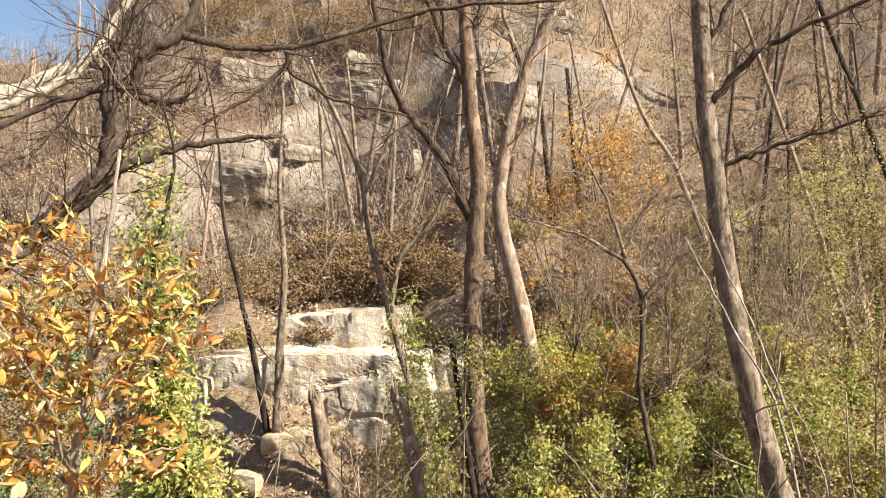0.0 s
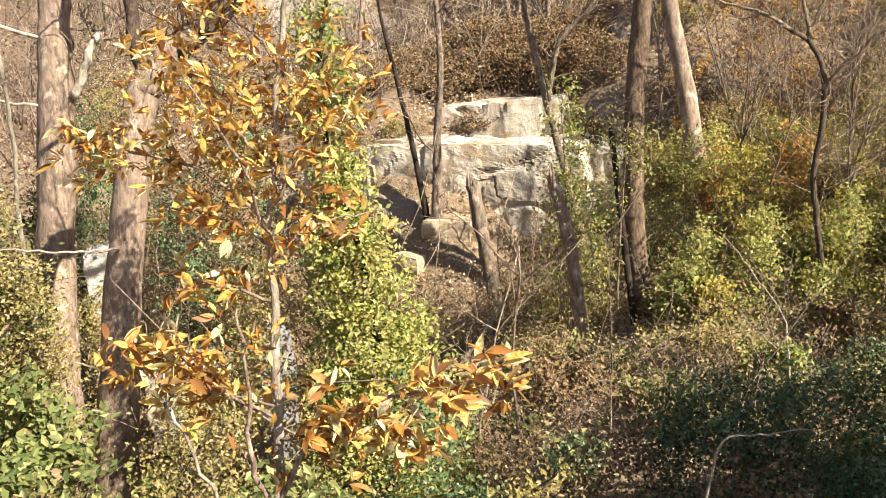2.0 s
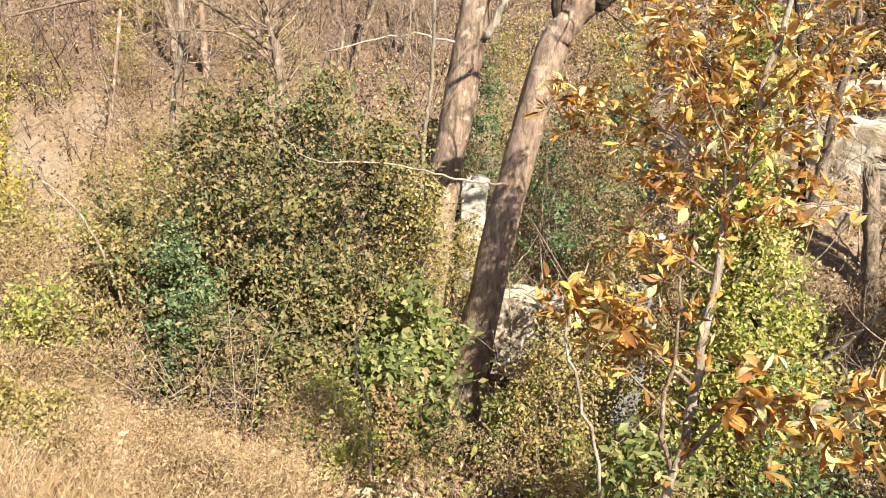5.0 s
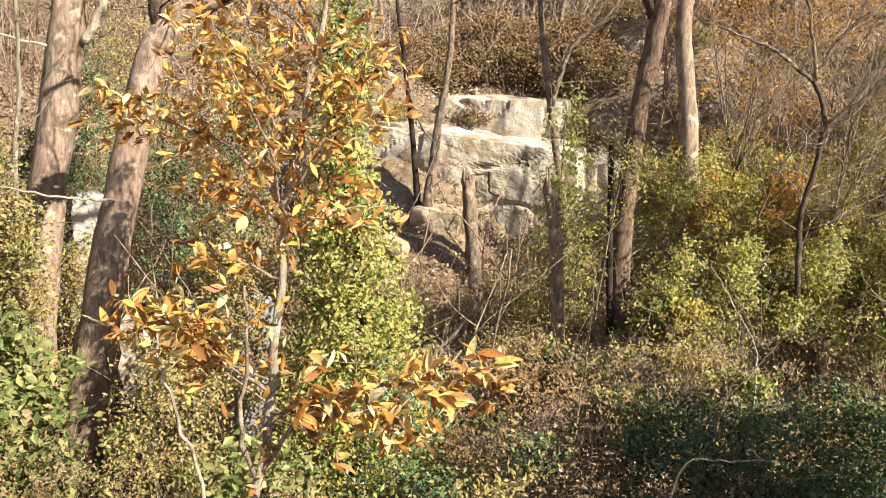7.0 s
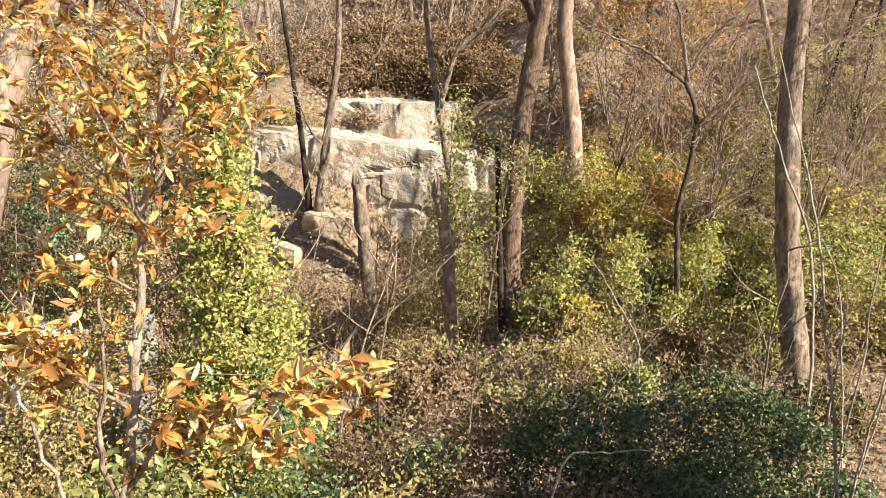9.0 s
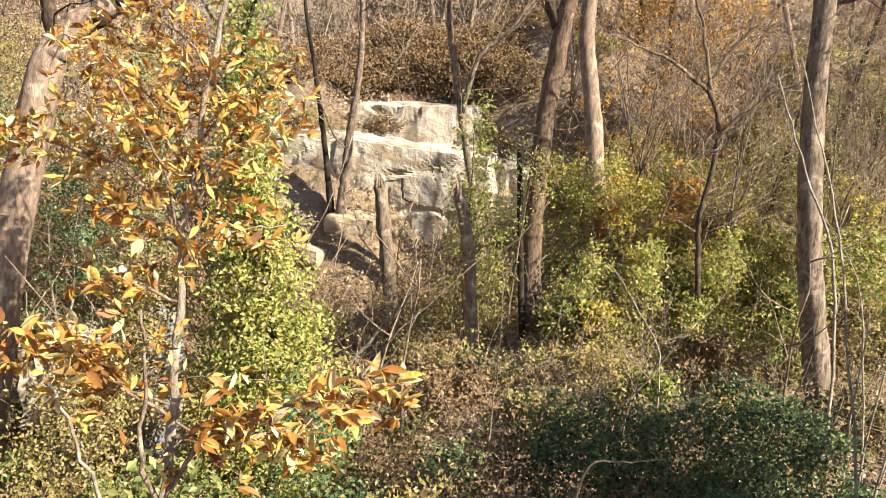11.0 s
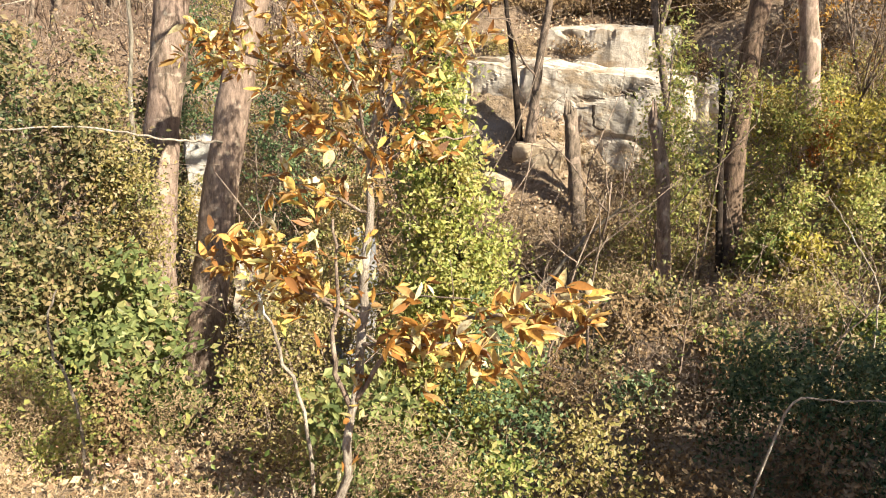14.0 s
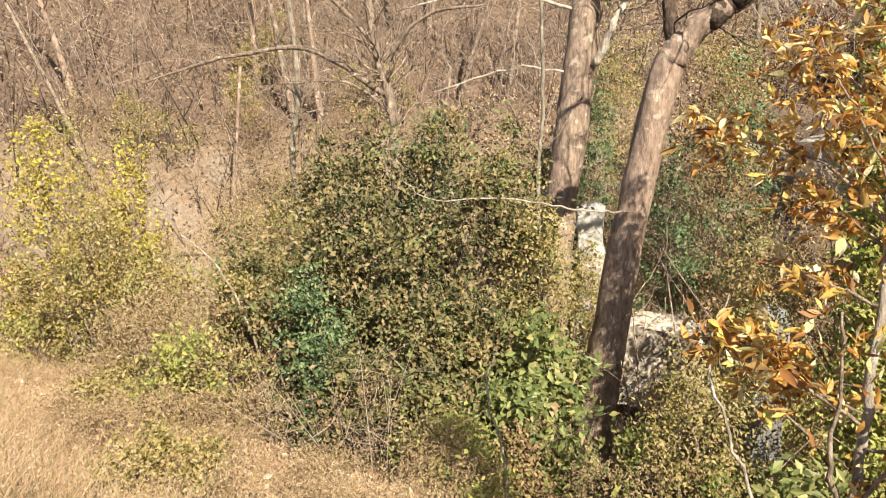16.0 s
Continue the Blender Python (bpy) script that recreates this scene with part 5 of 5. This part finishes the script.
def dry_grass():
    g = np.random.default_rng(9)
    n = 120000
    x = g.uniform(-13, 1.5, n)
    y = g.uniform(0.2, 4.4, n)
    keep = (y < 3.1 - 0.08 * x + 0.35 * np.sin(x * 2.2)) & (np.hypot(x + 0.3, y) > 0.8)
    x, y = x[keep], y[keep]
    n = len(x)
    z = ground_height(x, y)
    p = np.stack([x, y, z - 0.03], 1)
    patch = 0.75 + 0.35 * np.sin(x * 2.3 + 1.7 * np.sin(y * 3.1)) * np.sin(y * 2.9 + 0.6 * x)
    h = (g.uniform(0.1, 0.44, n) * patch)[:, None]
    d = np.stack([g.normal(0, 0.45, n), g.normal(0, 0.45, n), np.ones(n)], 1)
    s = np.stack([g.normal(0, 1, n), g.normal(0, 1, n), np.zeros(n)], 1)
    s /= np.linalg.norm(s, axis=1, keepdims=True)
    wd = 0.0008 + 0.0012 * g.random((n, 1))
    m = p + d * h * 0.55
    t = p + d * h * np.array((1.5, 1.5, 1.0))
    v = np.stack([p - s * wd, p + s * wd, m + s * wd, m - s * wd, t], 1).reshape(-1, 3)
    i = np.arange(n)[:, None] * 5
    f = (i + np.array([[0, 1, 2, 3]])).tolist() + (i + np.array([[3, 2, 4]])).tolist()
    tagged(new("dry_grass", quick_mesh("dry_grass", v, f, DRY_GRASS)), "dry straw-coloured grass and weeds on the near bank", "grass", kind="stuff")
    # seed heads
    k = g.integers(0, n, 130000)
    c = t[k] + g.normal(0, 0.045, (len(k), 3))
    v, f = leaf_cloud(c, 0.017, g, slim=0.4)
    tagged(new("seed_heads", quick_mesh("seed_heads", v, f, DRY_GRASS)), "feathery tan seed heads over the dry grass", "grass", kind="stuff")


dry_grass()


def cane(pts, r, seed, label, material=BARK_SAPLING):
    o = np.array(pts[0], float)
    ob = thing("cane", *o, label, "branch", "bare canes")
    w = Wood()
    limb(w, pts, r, r * 0.4, 6, 0.05, 0.008, seed)
    part("stem", w.mesh("stem", material, o), ob)


cane([(-2.0, 3.75, gz(-2.0, 3.75)), (-2.13, 3.82, 0.26), (-2.37, 3.85, 0.78), (-2.49, 3.93, 1.08), (-2.45, 4.08, 1.4)], 0.014, 1, "pale arching bramble cane")
cane([(-4.36, 4.32, gz(-4.36, 4.32)), (-4.37, 4.31, -0.47), (-4.47, 4.22, 0.16), (-4.4, 4.28, 0.5)], 0.016, 2, "pale upright dead cane")
cane([(-2.4, 10.8, gz(-2.4, 10.8)), (-1.68, 10.89, -0.85), (-1.4, 10.93, -0.48), (-0.9, 10.97, 0.05)], 0.032, 3, "fallen grey branch propped among shrubs", BARK_GREY)


def root(pts, r, seed):
    o = np.array(pts[0], float)
    ob = thing("hanging_root", *o, "dark hanging root against the pale rock face", "root", "roots")
    w = Wood()
    limb(w, pts, r, r * 0.7, 6, 0.05, 0.01, seed)
    part("stem", w.mesh("stem", BARK_DARK, o), ob)


for pts, r, seed in (([(-2.3, 16.0, 0.55), (-2.27, 16.0, 0.25), (-2.2, 16.0, 0.12), (-2.05, 16.03, 0.08)], 0.03, 11), ([(-1.83, 16.1, 0.85), (-1.72, 16.1, 0.8), (-1.69, 16.1, 0.25)], 0.022, 12),
                     ([(-1.68, 16.1, 0.88), (-1.55, 16.1, 0.82), (-1.49, 16.1, 0.25)], 0.026, 13), ([(-2.5, 16.0, 0.68), (-2.1, 16.02, 0.7)], 0.015, 14)):
    root(pts, r, seed)
cane([(-5.3, 7.76, 0.9), (-5.45, 7.3, 0.98), (-5.75, 7.05, 1.04), (-6.29, 6.62, 1.16), (-6.81, 6.1, 1.16), (-7.05, 5.84, 1.4)], 0.016, 4, "bleached dead branch caught on a leaning trunk")
cane([(2.55, 4.75, gz(2.55, 4.75)), (2.38, 5.52, 1.32), (2.29, 6.06, 2.23), (2.07, 6.63, 3.2)], 0.012, 5, "long pale leaning cane")
cane([(1.7, 7.75, gz(1.7, 7.75)), (1.61, 7.79, 0.23), (1.36, 7.84, 0.64), (1.05, 7.89, 1.05)], 0.012, 6, "thin pale bramble cane")
cane([(-8.2, 4.6, gz(-8.2, 4.6)), (-8.25, 4.47, -0.33), (-8.41, 4.21, 0.52), (-8.6, 3.9, 0.95)], 0.02, 7, "thin pale bramble cane")
tree("slender_tree", [(-11.92, 7.97, -0.6), (-11.99, 7.88, 1.04), (-11.87, 8.04, 2.37), (-11.93, 7.96, 4.6)], 0.07, 0.04, BARK_GREY, "slender pale grey stem on the brushy slope", (), 71, 2, 0.9, trunk_twigs=10)
tree("slender_tree", [(-7.17, 8.56, -1.0), (-7.19, 8.54, 0.98), (-7.13, 8.59, 2.07), (-7.16, 8.57, 4.0)], 0.04, 0.02, BARK_GREY, "thin grey stem beside a large trunk", (), 72, 2, 0.7, trunk_twigs=6)
tree("slender_tree", [(2.93, 19.92, 2.0), (2.63, 19.96, 3.63), (2.47, 19.99, 5.05), (2.3, 20.0, 7.5)], 0.11, 0.05, BARK_DARK, "dark woodland trunk on the slope", (), 73, 2, 1.2, trunk_twigs=8)
tree("slender_tree", [(3.47, 19.84, 2.0), (3.38, 19.85, 3.33), (3.16, 19.89, 5.02), (3.0, 19.9, 7.8)], 0.1, 0.05, BARK_DARK, "dark woodland trunk on the slope", (), 74, 2, 1.2, trunk_twigs=8)
tree("leaning_woodland_tree", [(4.9, 15.4, 3.2), (4.34, 15.54, 4.81), (3.76, 15.7, 5.96), (3.0, 15.84, 8.5)], 0.06, 0.035, BARK_BROWN, "thin woodland tree leaning over the slope", (), 75, 2, 1.0, trunk_twigs=10)
tree("leaning_woodland_tree", [(6.2, 12.75, 1.8), (5.82, 12.89, 3.49), (5.55, 13.0, 4.61), (4.9, 13.2, 7.0)], 0.055, 0.03, BARK_BROWN, "thin woodland tree leaning over the slope", (), 76, 2, 1.0, trunk_twigs=10)
tree("leaning_woodland_tree", [(7.7, 13.1, 2.5), (7.18, 13.33, 4.42), (6.78, 13.53, 5.9), (6.2, 13.8, 8.0)], 0.065, 0.04, BARK_DARK, "thin woodland tree leaning over the slope", (), 77, 2, 1.0, trunk_twigs=10)
for i, (dx, dy, lean, high) in enumerate(((0, 0, -0.05, 1.9), (0.07, -0.05, 0.12, 1.7), (-0.06, 0.06, -0.14, 1.5), (0.12, 0.1, 0.2, 1.3))):
    x, y = 2.9 + dx, 5.95 + dy
    z = gz(x, y)
    cane([(x, y, z - 0.03), (x + lean * 0.4, y, z + high * 0.5), (x + lean, y, z + high + 0.6)], 0.013, 20 + i, "pale upright bare stem in a clump")
cane([(3.25, 7.3, gz(3.25, 7.3)), (3.04, 7.55, 1.32), (2.75, 8.0, 2.2), (2.44, 8.4, 3.1)], 0.018, 31, "pale leaning dead stem beside a tree")
cane([(3.3, 6.6, gz(3.3, 6.6)), (3.07, 7.0, 1.23), (2.83, 7.42, 1.81)], 0.01, 32, "short pale leaning dead stem")
cane([(0.4, 4.2, gz(0.4, 4.2)), (0.54, 4.3, 0.62), (0.75, 4.3, 0.74), (1.03, 4.3, 0.79)], 0.009, 33, "bleached fallen stick lying over the evergreen shrubs")
# a thick dark tube slanting up to the right of the leaning tree
cane([(-4.11, 6.15, -1.58), (-3.91, 6.26, -0.99), (-3.72, 6.35, -0.56)], 0.06, 34, "thick dark slanting shape among the gully shrubs", BARK_DARK)
